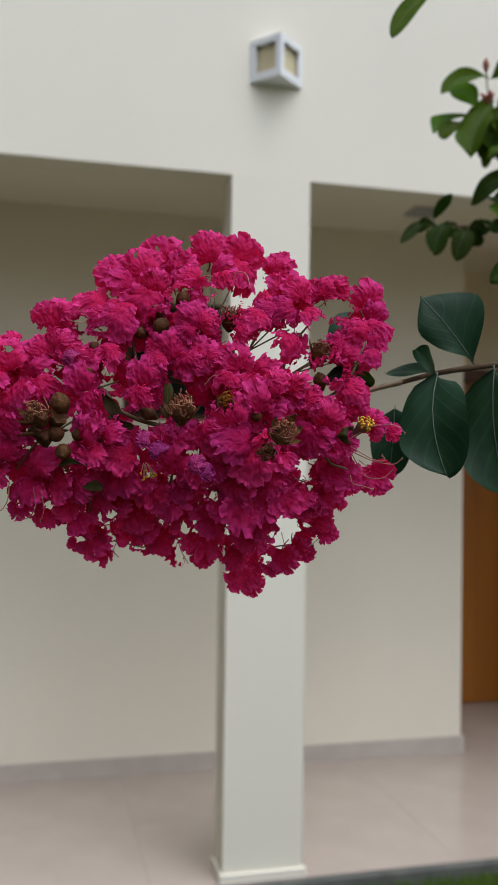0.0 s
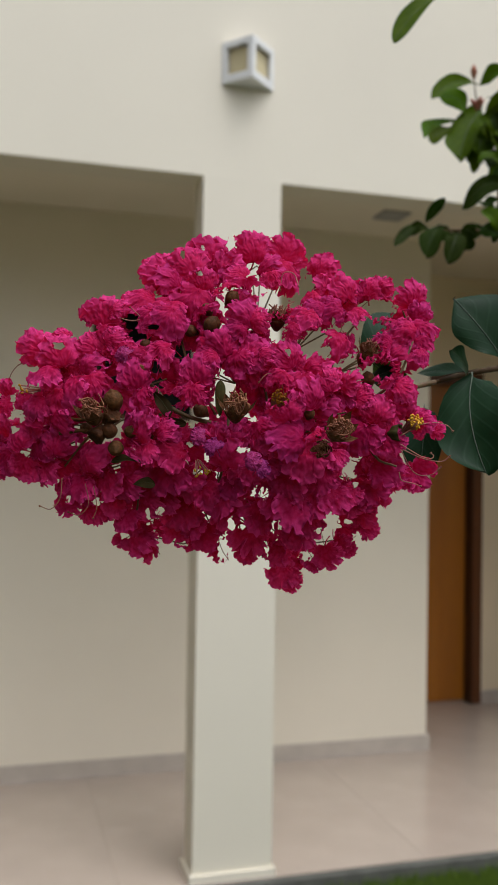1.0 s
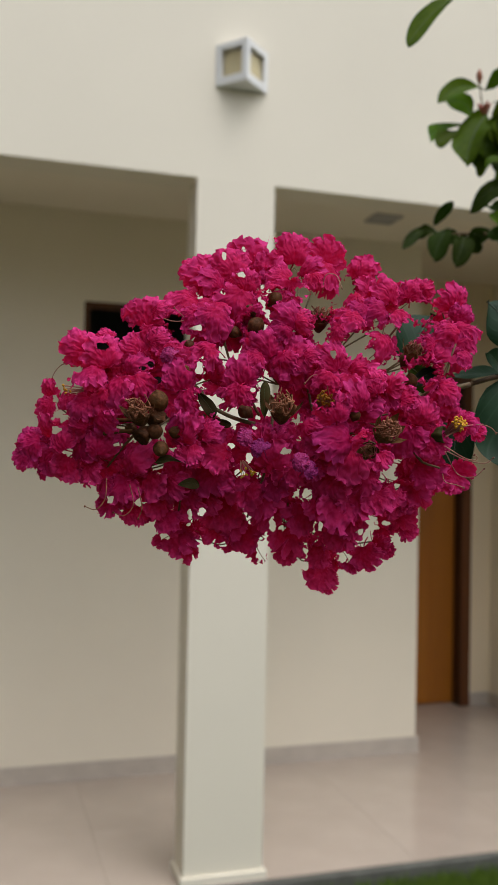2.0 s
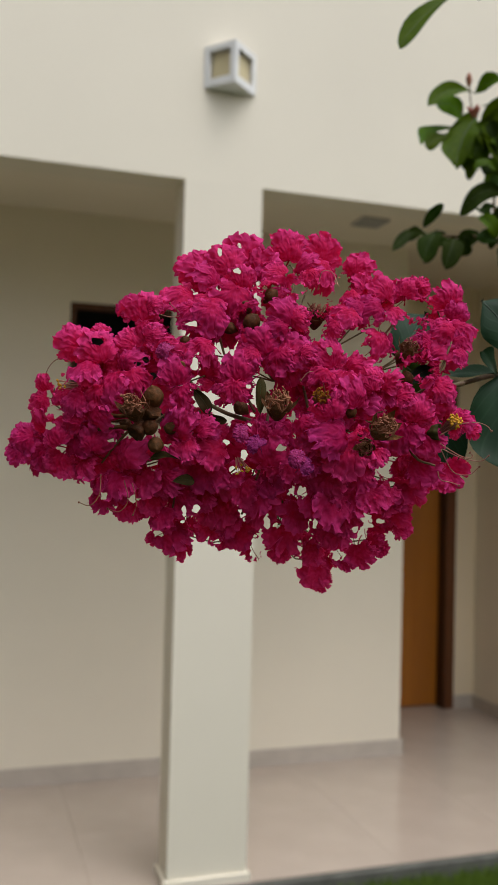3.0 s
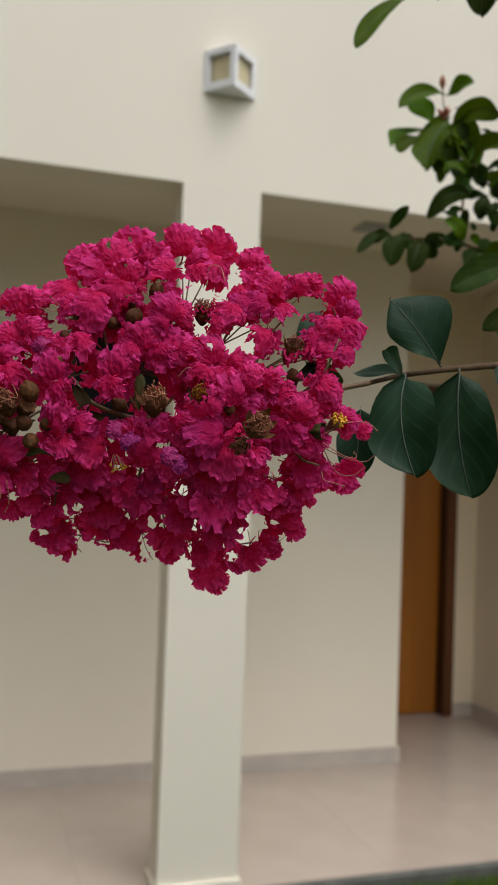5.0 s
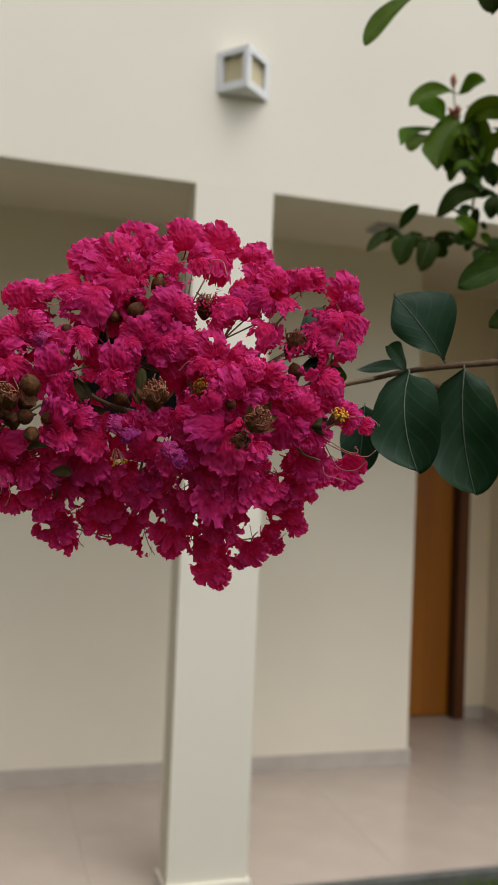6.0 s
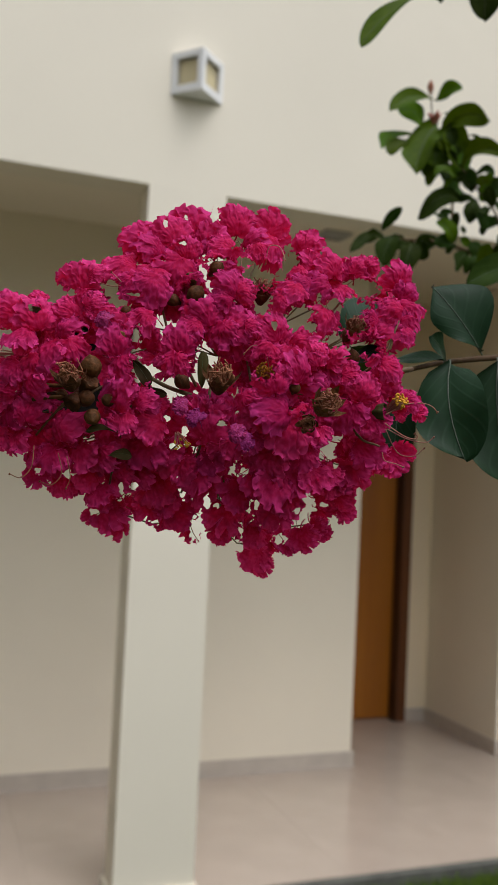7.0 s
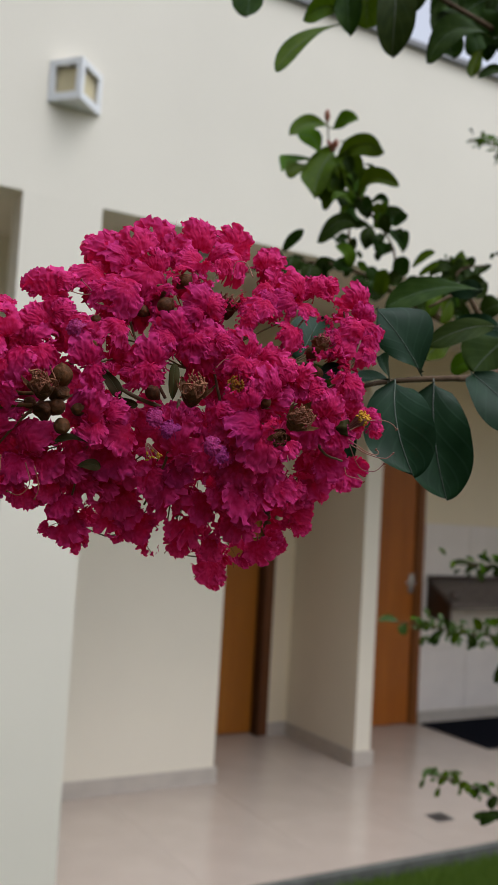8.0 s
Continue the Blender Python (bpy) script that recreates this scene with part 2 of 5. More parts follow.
PALE_STAMEN = plant_material("pale_pink_filament", (0.34, 0.11, 0.09), (0.42, 0.22, 0.14), rough=0.6, glow=0.2, scale=300, hue=0.015)
ANTHER = plant_material("yellow_anther", (0.46, 0.22, 0.008), (0.62, 0.33, 0.015), rough=0.7, glow=0.1, scale=500, hue=0.008)
ROSE_TIP = plant_material("reddish_young_tip", (0.34, 0.10, 0.07), (0.42, 0.16, 0.09), rough=0.6, glow=0.3, scale=200)
GRASS = plant_material("lawn_grass", (0.10, 0.185, 0.018), (0.16, 0.25, 0.034), rough=0.6, glow=0.35, scale=40)


# ---- mesh helpers ----
def box(bm, x0, x1, y0, y1, z0, z1):
    v = [bm.verts.new((x, y, z)) for z in (z0, z1) for y in (y0, y1) for x in (x0, x1)]
    for a, b, c, d in ((0, 2, 3, 1), (4, 5, 7, 6), (0, 1, 5, 4), (2, 6, 7, 3), (0, 4, 6, 2), (1, 3, 7, 5)):
        bm.faces.new((v[a], v[b], v[c], v[d]))
    return bm


def tube(bm, points, radii, sides=6, slot=0):
    """A round stem along the points, closed at both ends."""
    points = [Vector(p) for p in points]
    rings, up = [], Vector((0.31, 0.2, 0.93))
    for i, p in enumerate(points):
        way = (points[min(i + 1, len(points) - 1)] - points[max(i - 1, 0)]).normalized()
        a = way.cross(up).normalized()
        b = way.cross(a).normalized()
        r = radii[i] if isinstance(radii, (list, tuple)) else radii
        rings.append([bm.verts.new(p + r * (math.cos(k * math.tau / sides) * a + math.sin(k * math.tau / sides) * b)) for k in range(sides)])
    for low, high in zip(rings, rings[1:]):
        for k in range(sides):
            f = bm.faces.new((low[k], low[(k + 1) % sides], high[(k + 1) % sides], high[k]))
            f.smooth, f.material_index = True, slot
    for ring in (rings[0][::-1], rings[-1]):
        bm.faces.new(ring).material_index = slot
    return bm


def bend(points, steps=6):
    """A smooth run of points through the given ones."""
    p = [Vector(q) for q in points]
    p = [2 * p[0] - p[1], *p, 2 * p[-1] - p[-2]]
    out = []
    for a, b, c, d in zip(p, p[1:], p[2:], p[3:]):
        for k in range(steps):
            t = k / steps
            out.append(0.5 * (2 * b + (c - a) * t + (2 * a - 5 * b + 4 * c - d) * t * t + (3 * b - a - 3 * c + d) * t ** 3))
    return [*out, p[-2]]


def taper(a, b, count):
    return [a + (b - a) * i / (count - 1) for i in range(count)]


def mesh_of(bm, name, *materials, bevel=0.0):
    if bevel:
        bmesh.ops.bevel(bm, geom=bm.edges[:], offset=bevel, segments=2, affect="EDGES", profile=0.5)
    bmesh.ops.recalc_face_normals(bm, faces=bm.faces)
    me = bpy.data.meshes.new(name)
    bm.to_mesh(me)
    bm.free()
    for m in materials:
        me.materials.append(m)
    return me


def part(name, bm, mat, parent, label="", bevel=0.0):
    """One mesh object under a thing or a part, in the parent's own space."""
    ob = new(name, mesh_of(bm, name, *(mat if isinstance(mat, tuple) else (mat,)), bevel=bevel))
    ob.parent = parent
    return tagged(ob, label)


def structure(name, bm, mat, label, category, bevel=0.0):
    ob = new(name, mesh_of(bm, name, mat, bevel=bevel))
    return tagged(ob, label, category, kind="structure")


def thing(name, label, category, place=Matrix(), group=""):
    ob = new(name)
    ob.empty_display_size = 0.05
    ob.matrix_world = place
    return tagged(ob, label, category, group)


# ---- the house: porch floor, walls, beam, pillars, ceiling ----
FRONT, BACK, INNER, DEEP = 3.56, 3.705, 4.775, 5.56
SOFFIT, CEIL, TOP = 2.615, 2.79, 3.70
LEFT_END, RIGHT_END = -4.0, 7.0

ground = bmesh.new()
for x0, x1, y0, y1 in ((-400, 400, -400, 3.50), (-400, 400, 9.0, 400), (-400, LEFT_END - 0.2, 3.50, 9.0), (RIGHT_END + 0.2, 400, 3.50, 9.0)):
    ground.faces.new([ground.verts.new(p) for p in ((x0, y0, -0.09), (x1, y0, -0.09), (x1, y1, -0.09), (x0, y1, -0.09))])
structure("ground", ground, SOIL, "lawn soil under short green grass", "ground")

floor = structure("floor", box(bmesh.new(), LEFT_END, RIGHT_END, 3.545, 9.0, -0.2, -0.004), GROUT, "porch floor of polished cream porcelain tiles", "floor")
structure("step_edge", box(bmesh.new(), LEFT_END, RIGHT_END, 3.505, 3.545, -0.2, -0.003), EDGE_STONE, "grey stone edge of the porch floor above the lawn", "step", bevel=0.004)

front = box(bmesh.new(), LEFT_END, RIGHT_END, FRONT, BACK, SOFFIT, TOP)
structure("wall_front", front, PAINT, "cream painted front wall above the porch openings", "wall")
structure("trim", box(bmesh.new(), LEFT_END - 0.02, RIGHT_END + 0.02, FRONT - 0.025, BACK + 0.06, TOP, TOP + 0.032), CAPPING, "dark grey metal capping along the top of the wall", "capping", bevel=0.004)

WX0, WX1, WZ0, WZ1 = 0.578, 1.38, 1.75, 2.345


def pierced(x0, x1, z0, z1, hole, y0, y1):
    """A wall slab in one piece with one opening through it."""
    bm = bmesh.new()
    outer, gap = ((x0, z0), (x1, z0), (x1, z1), (x0, z1)), ((hole[0], hole[2]), (hole[1], hole[2]), (hole[1], hole[3]), (hole[0], hole[3]))
    rings = [[[bm.verts.new((x, y, z)) for x, z in ring] for ring in (outer, gap)] for y in (y0, y1)]
    for i in range(4):
        j = (i + 1) % 4
        for (o, g) in rings:
            bm.faces.new((o[i], o[j], g[j], g[i]))
        for k in (0, 1):
            bm.faces.new((rings[0][k][i], rings[0][k][j], rings[1][k][j], rings[1][k][i]))
    return bm


structure("wall_porch", pierced(LEFT_END, 2.425, -0.02, CEIL, (WX0, WX1, WZ0, WZ1), INNER, INNER + 0.15), BOUNCE_PAINT, "cream painted wall at the back of the porch", "wall")
structure("wall_return", box(bmesh.new(), 2.275, 2.425, INNER + 0.15, DEEP + 0.15, -0.02, CEIL), RECESS_BOUNCE, "cream painted side wall of the door recess", "wall")

recess = bmesh.new()
D1X0, D1X1, D2X0, D2X1, DH = 2.45, 3.18, 3.56, 4.432, 2.12
for x0, x1, z0, z1 in ((2.425, D1X0, -0.02, DH), (D1X1, 3.38, -0.02, DH), (2.425, 3.38, DH, CEIL)):
    box(recess, x0, x1, DEEP, DEEP + 0.15, z0, z1)
structure("wall_recess", recess, RECESS_BOUNCE, "cream painted wall round a wooden door in the recess", "wall")
structure("wall_fin", box(bmesh.new(), 3.38, 3.50, 4.78, DEEP + 0.15, -0.02, CEIL), BOUNCE_PAINT, "short cream painted dividing wall between the two doors", "wall", bevel=0.003)
side = bmesh.new()
for x0, x1, z0, z1 in ((3.50, D2X0, -0.02, DH), (D2X1, RIGHT_END, -0.02, CEIL), (3.50, D2X1, DH, CEIL)):
    box(side, x0, x1, 5.507, 5.66, z0, z1)
structure("wall_side", side, RECESS_BOUNCE, "cream painted wall beside the second door", "wall")
ends = box(box(bmesh.new(), LEFT_END - 0.15, LEFT_END, FRONT, 9.0, -0.3, TOP), RIGHT_END, RIGHT_END + 0.15, FRONT, 9.0, -0.3, TOP)
structure("wall_ends", box(ends, LEFT_END, RIGHT_END, 8.85, 9.0, -0.3, TOP), PAINT, "plain cream outer walls of the house", "wall")
structure("ceiling", box(bmesh.new(), LEFT_END, RIGHT_END, BACK, 8.85, CEIL, CEIL + 0.12), CEILING_PAINT, "plain pale painted porch ceiling", "ceiling")
structure("roof", box(bmesh.new(), LEFT_END, RIGHT_END, BACK, 8.85, 3.45, 3.55), CAPPING, "flat roof slab hidden behind the wall", "roof")

# unseen walls, added to cut low sky light; the west one tall and dark
for name, b in (("wall_court_south", (-7.0, 9.0, -5.2, -5.0)), ("wall_court_west", (-2.9, -2.7, -5.0, 3.50)), ("wall_court_east", (6.4, 6.6, -5.0, 3.50))):
    structure(name, box(bmesh.new(), *b, -0.3, 2.8 if "south" in name else 6.0 if "west" in name else TOP), DIM_GREY if "west" in name else PAINT, "plain unseen wall added to cut low light from outside", "wall")

# skirting boards
skirt = bmesh.new()
SK, T = 0.084, 0.014
box(skirt, LEFT_END, 2.425 + T, INNER - T, INNER, 0, SK)
box(skirt, 2.425, 2.425 + T, INNER, DEEP, 0, SK)
box(skirt, 3.226, 3.38, DEEP - T, DEEP, 0, SK)
box(skirt, 3.38 - T, 3.38, 4.78 - T, DEEP - T, 0, SK)
box(skirt, 3.38, 3.50 + T, 4.78 - T, 4.78, 0, SK)
box(skirt, 3.50, 3.50 + T, 4.78, 5.507, 0, SK)
box(skirt, 4.48, RIGHT_END, 5.507 - 0.024, 5.497, 0, 0.09)
structure("baseboard", skirt, SKIRTING, "grey-beige stone baseboard along the porch walls", "baseboard")


def pillar(x):
    p = thing("pillar", "square cream painted porch pillar on a low plinth", "pillar", pose(x, (FRONT + BACK) / 2, 0))
    p["kind"] = "structure"
    half, deep = 0.1525, (BACK - FRONT) / 2
    part("shaft", box(bmesh.new(), -half, half, -deep, deep, -0.02, SOFFIT), PAINT, p)
    base = bmesh.new()
    for x0, x1, y0, y1 in ((-half - 0.012, half + 0.012, -deep - 0.012, -deep), (-half - 0.012, -half, -deep, deep), (half, half + 0.012, -deep, deep), (-half - 0.012, half + 0.012, deep, deep + 0.012)):
        box(base, x0, x1, y0, y1, 0, 0.03)
    part("plinth", base, PAINT, p)


pillar(1.0005)


# ---- doors and window ----
def door(name, x0, x1, y, handle_side, label, wood, trim_wood, frame_wood, back, lap, out):
    """A flush wooden door leaf in a frame; back: how far it is set in, lap and out: how far the flat casing covers the frame and the wall."""
    d = thing(name, label, "door", pose((x0 + x1) / 2, y, 0))
    d["kind"] = "structure"
    half, dh = (x1 - x0) / 2, DH
    leaf = part("leaf", box(bmesh.new(), -half + 0.032, half - 0.032, back, back + 0.038, 0.008, dh - 0.03), wood, d, "varnished flush wooden door leaf", bevel=0.002)
    for s in (-1, 1):
        a, b = sorted((s * half, s * (half - 0.03)))
        part("jamb", box(bmesh.new(), a, b, 0.001, 0.149, 0, dh - 0.03), frame_wood, d)
        a, b = sorted((s * (half - lap), s * (half + out)))
        part("casing", box(bmesh.new(), a, b, -0.014, -0.001, 0, dh + out), trim_wood, d, bevel=0.002)
    part("jamb", box(bmesh.new(), -half, half, 0.001, 0.149, dh - 0.03, dh), frame_wood, d)
    part("casing", box(bmesh.new(), -half + lap, half - lap, -0.014, -0.001, dh - lap, dh + out), trim_wood, d)
    hx = handle_side * (half - 0.056)
    lever = tube(bmesh.new(), [(hx, back - 0.001, 1.03), (hx, back - 0.045, 1.03)], 0.011, 10)
    tube(lever, bend([(hx, back - 0.043, 1.03), (hx - handle_side * 0.04, back - 0.048, 1.03), (hx - handle_side * 0.085, back - 0.045, 1.028)], 4), 0.008, 8)
    box(lever, hx - 0.02, hx + 0.02, back - 0.010, back - 0.001, 0.95, 1.09)
    part("door_handle", lever, CHROME, leaf, "brushed chrome lever handle on a long plate")
    return d


door("door_1", D1X0, D1X1, DEEP, -1, "closed honey-brown varnished wooden door in a dark brown frame", DOOR_WOOD, CASING_WOOD, FRAME_WOOD, 0.075, 0.022, 0.045)
door("door_2", D2X0, D2X1, 5.507, 1, "closed reddish-brown wooden door with a chrome lever handle", RED_WOOD, BROWN_TRIM, BROWN_TRIM, 0.012, 0.012, 0.04)

window = thing("window_1", "small high open window with a dark brown wooden frame and a dark room behind", "window", pose((WX0 + WX1) / 2, INNER, (WZ0 + WZ1) / 2))
window["kind"] = "structure"
hw, hh = (WX1 - WX0) / 2, (WZ1 - WZ0) / 2
for x0, x1, z0, z1 in ((-hw, hw, hh - 0.03, hh), (-hw, hw, -hh, -hh + 0.03), (-hw, -hw + 0.03, -hh + 0.03, hh - 0.03), (hw - 0.03, hw, -hh + 0.03, hh - 0.03)):
    part("frame", box(bmesh.new(), x0, x1, 0.012, 0.075, z0, z1), DARK_WOOD, window, bevel=0.002)
# board behind the window; the darkness inside is put into its near-black colour
structure("darkness_board", box(bmesh.new(), WX0 - 0.3, WX1 + 0.3, 5.3, 5.35, 1.2, 2.75), ROOM_DARKNESS, "near-black board standing in for the darkness behind the window", "wall")


# ---- wall lamp: a triangular box of white metal with frosted panes ----
lamp = thing("wall_lamp", "unlit white metal box wall lamp with beige frosted panes", "wall lamp", pose(1.004, FRONT, 2.965))
A, B, C, LH, FR = Vector((-0.095, -0.002, 0)), Vector((-0.004, -0.108, 0)), Vector((0.111, -0.002, 0)), 0.158, 0.023


def prism(corners, z0, z1):
    bm = bmesh.new()
    low, high = ([bm.verts.new((p.x, p.y, z)) for p in corners] for z in (z0, z1))
    bm.faces.new(low[::-1]), bm.faces.new(high)
    for i in range(len(corners)):
        j = (i + 1) % len(corners)
        bm.faces.new((low[i], low[j], high[j], high[i]))
    return bm


part("bottom_plate", prism([A, B, C], 0, 0.012), WHITE_METAL, lamp, bevel=0.001)
part("top_plate", prism([A, B, C], LH - 0.006, LH), WHITE_METAL, lamp, bevel=0.001)
for p, q in ((A, B), (B, C)):
    way = (q - p).normalized()
    back = Vector((-way.y, way.x, 0)) * (1 if way.cross(Vector((0, 1, 0))).z > 0 else -1)
    back = back if back.y > 0 else -back
    for a, b in ((p, p + way * FR), (q - way * FR, q)):
        part("upright", prism([a, b, b + back * 0.01, a + back * 0.01], 0.0121, LH - 0.0061), WHITE_METAL, lamp)
    for z0, z1 in ((0.0121, 0.03), (LH - 0.024, LH - 0.0061)):
        part("rail", prism([p + way * FR, q - way * FR, q - way * FR + back * 0.01, p + way * FR + back * 0.01], z0, z1), WHITE_METAL, lamp)
    part("pane", prism([p + way * 0.026 + back * 0.018, q - way * 0.026 + back * 0.018, q - way * 0.026 + back * 0.022, p + way * 0.026 + back * 0.022], 0.0125, LH - 0.03), FROSTED, lamp, "beige frosted glass pane")

# ---- ceiling light, drain, mat, counter ----
spot = thing("ceiling_light", "unlit square grey recessed light in the porch ceiling", "ceiling light", pose(1.99, 4.36, CEIL))
rim = bmesh.new()
for x0, x1, y0, y1 in ((-0.072, 0.072, -0.072, -0.057), (-0.072, 0.072, 0.057, 0.072), (-0.072, -0.057, -0.057, 0.057), (0.057, 0.072, -0.057, 0.057)):
    box(rim, x0, x1, y0, y1, -0.012, -0.001)
part("frame", rim, LENS_GREY, spot)
part("diffuser", box(bmesh.new(), -0.056, 0.056, -0.056, 0.056, -0.007, -0.001), LENS_GREY, spot, "grey frosted diffuser")

drain = thing("floor_drain", "square dull steel drain grate set in the tiles", "drain", pose(3.268, 3.89, 0))
rim = bmesh.new()
for x0, x1, y0, y1 in ((-0.052, 0.052, -0.052, -0.044), (-0.052, 0.052, 0.044, 0.052), (-0.052, -0.044, -0.044, 0.044), (0.044, 0.052, -0.044, 0.044)):
    box(rim, x0, x1, y0, y1, 0.0002, 0.004)
part("frame", rim, STEEL, drain)
for i in range(6):
    part("slat", box(bmesh.new(), -0.043, 0.043, -0.040 + i * 0.0145, -0.032 + i * 0.0145, 0.0002, 0.0035), STEEL, drain)

mat_thing = thing("floor_mat", "flat black rubber mat on the tiles below the counter", "mat", pose(5.1, 5.14, 0))
part("sheet", box(bmesh.new(), -0.6, 0.6, -0.34, 0.34, 0.0005, 0.012), BLACK_RUBBER, mat_thing, bevel=0.003)

def extruded(profile, x0, x1):
    """A bar along x with the given (y, z) profile."""
    bm = bmesh.new()
    near_end, far_end = ([bm.verts.new((x, y, z)) for y, z in profile] for x in (x0, x1))
    bm.faces.new(near_end[::-1]), bm.faces.new(far_end)
    for i in range(len(profile)):
        j = (i + 1) % len(profile)
        bm.faces.new((near_end[i], near_end[j], far_end[j], far_end[i]))
    return bm


counter = thing("counter", "brown-grey sloping stone counter with a dark brown end panel", "counter", pose(4.51, 5.495, 0))
part("top", extruded([(-0.002, 1.022), (-0.002, 1.062), (-0.255, 0.905), (-0.255, 0.865)], 0.031, 2.0), COUNTER_STONE, counter, bevel=0.003)
part("upstand", box(bmesh.new(), 0.0, 2.0, -0.024, -0.002, 1.063, 1.085), FRAME_WOOD, counter, "thin dark upstand along the wall", bevel=0.003)
part("end_panel", extruded([(-0.002, 0.79), (-0.002, 1.062), (-0.25, 0.895), (-0.25, 0.76)], 0.005, 0.03), STAINED, counter, "dark brown end panel", bevel=0.004)
knob = bmesh.new()
tube(knob, [(0.09, -0.20, 0.935), (0.09, -0.215, 0.965), (0.09, -0.235, 0.985)], [0.03, 0.034, 0.026], 12)
part("knob", knob, COUNTER_STONE, counter, "rounded brown knob")


# ---- the crape myrtle: leaves as (base, tip, width), stems as runs of points, in metres ----
NEAR_LEAVES = [
    (0.320, 0.685, 1.582, 0.300, 0.694, 1.610, 0.031, 'p'), (0.301, 0.679, 1.575, 0.295, 0.657, 1.534, 0.029, 'd'),
    (0.334, 0.692, 1.580, 0.334, 0.680, 1.526, 0.032, 'd'), (0.299, 0.718, 1.564, 0.294, 0.712, 1.533, 0.018, 'd'),
    (0.358, 0.692, 1.587, 0.366, 0.661, 1.559, 0.030, 'd')]
SIDE_LEAVES = [
    (0.303, 0.686, 1.577, 0.29, 0.677, 1.585, 0.0105, 'd'), (0.303, 0.686, 1.577, 0.289, 0.705, 1.578, 0.009, 'd'), (0.264, 0.700, 1.583, 0.281, 0.710, 1.605, 0.018, 'd')]
HID_LEAVES = [
    (0.265, 0.700, 1.581, 0.281, 0.701, 1.572, 0.013, 'D')]
BACK_LEAVES = [
    (0.480, 0.818, 1.673, 0.401, 0.818, 1.648, 0.017, 'D'), (0.495, 0.832, 1.676, 0.461, 0.828, 1.672, 0.014, 'd'),
    (0.495, 0.811, 1.646, 0.454, 0.812, 1.646, 0.017, 'd'), (0.434, 0.755, 1.631, 0.387, 0.760, 1.614, 0.014, 'D'),
    (0.470, 0.781, 1.633, 0.446, 0.785, 1.609, 0.032, 'D'), (0.470, 0.805, 1.621, 0.454, 0.814, 1.613, 0.013, 'g'),
    (0.466, 0.828, 1.639, 0.439, 0.822, 1.619, 0.016, 'g'), (0.695, 1.035, 1.758, 0.679, 1.045, 1.745, 0.025, 'D'),
    (0.641, 0.954, 1.712, 0.622, 0.966, 1.701, 0.020, 'D')]
SHOOT_LEAVES = [
    (0.626, 1.228, 1.967, 0.641, 1.197, 1.971, 0.016, 'g'), (0.624, 1.230, 1.969, 0.559, 1.211, 1.936, 0.016, 'g'),
    (0.605, 1.221, 1.921, 0.566, 1.207, 1.938, 0.018, 'g'), (0.593, 1.217, 1.919, 0.544, 1.201, 1.889, 0.012, 'g'),
    (0.599, 1.214, 1.915, 0.552, 1.202, 1.887, 0.013, 'g'), (0.620, 1.212, 1.934, 0.578, 1.184, 1.861, 0.029, 'g'),
    (0.626, 1.203, 1.927, 0.604, 1.191, 1.874, 0.026, 'g'), (0.626, 1.197, 1.928, 0.630, 1.177, 1.868, 0.028, 'g'),
    (0.625, 1.209, 1.925, 0.652, 1.160, 1.925, 0.021, 'g'), (0.635, 1.225, 1.953, 0.647, 1.196, 1.939, 0.007, 'g'),
    (0.630, 1.177, 1.870, 0.658, 1.137, 1.881, 0.018, 'g'), (0.644, 1.188, 1.912, 0.628, 1.178, 1.870, 0.019, 'g')]
SHOOT_LOW_LEAVES = [
    (0.640, 1.179, 1.912, 0.646, 1.166, 1.896, 0.006, 'D'), (0.622, 1.181, 1.876, 0.608, 1.173, 1.851, 0.014, 'D'),
    (0.632, 1.176, 1.871, 0.630, 1.156, 1.842, 0.014, 'D'), (0.635, 1.163, 1.861, 0.643, 1.136, 1.855, 0.009, 'D'),
    (0.636, 1.153, 1.844, 0.655, 1.119, 1.840, 0.010, 'D'), (0.621, 1.150, 1.834, 0.598, 1.152, 1.828, 0.015, 'D'),
    (0.611, 1.145, 1.824, 0.558, 1.143, 1.797, 0.015, 'D'), (0.630, 1.145, 1.840, 0.643, 1.121, 1.828, 0.013, 'D'),
    (0.647, 1.136, 1.829, 0.649, 1.115, 1.798, 0.015, 'D'), (0.625, 1.137, 1.826, 0.613, 1.135, 1.800, 0.013, 'D'),
    (0.617, 1.131, 1.812, 0.627, 1.116, 1.791, 0.013, 'D'), (0.643, 1.133, 1.822, 0.652, 1.117, 1.818, 0.007, 'D')]
RUNNER_LEAVES = [
    (0.523, 1.153, 1.783, 0.530, 1.125, 1.800, 0.009, 'D'), (0.518, 1.154, 1.783, 0.486, 1.145, 1.754, 0.010, 'D'),
    (0.537, 1.148, 1.781, 0.515, 1.136, 1.744, 0.017, 'D'), (0.554, 1.143, 1.775, 0.535, 1.129, 1.738, 0.017, 'D'),
    (0.567, 1.129, 1.768, 0.554, 1.136, 1.775, 0.012, 'D'), (0.585, 1.119, 1.768, 0.569, 1.127, 1.774, 0.013, 'D'),
    (0.601, 1.111, 1.762, 0.578, 1.102, 1.739, 0.012, 'D'), (0.622, 1.099, 1.752, 0.594, 1.094, 1.734, 0.011, 'D'),
    (0.627, 1.096, 1.758, 0.620, 1.076, 1.779, 0.014, 'D'), (0.621, 1.076, 1.759, 0.610, 1.084, 1.749, 0.014, 'D'),
    (0.647, 1.095, 1.776, 0.666, 1.083, 1.795, 0.007, 'g'), (0.653, 1.092, 1.768, 0.671, 1.081, 1.784, 0.006, 'g')]
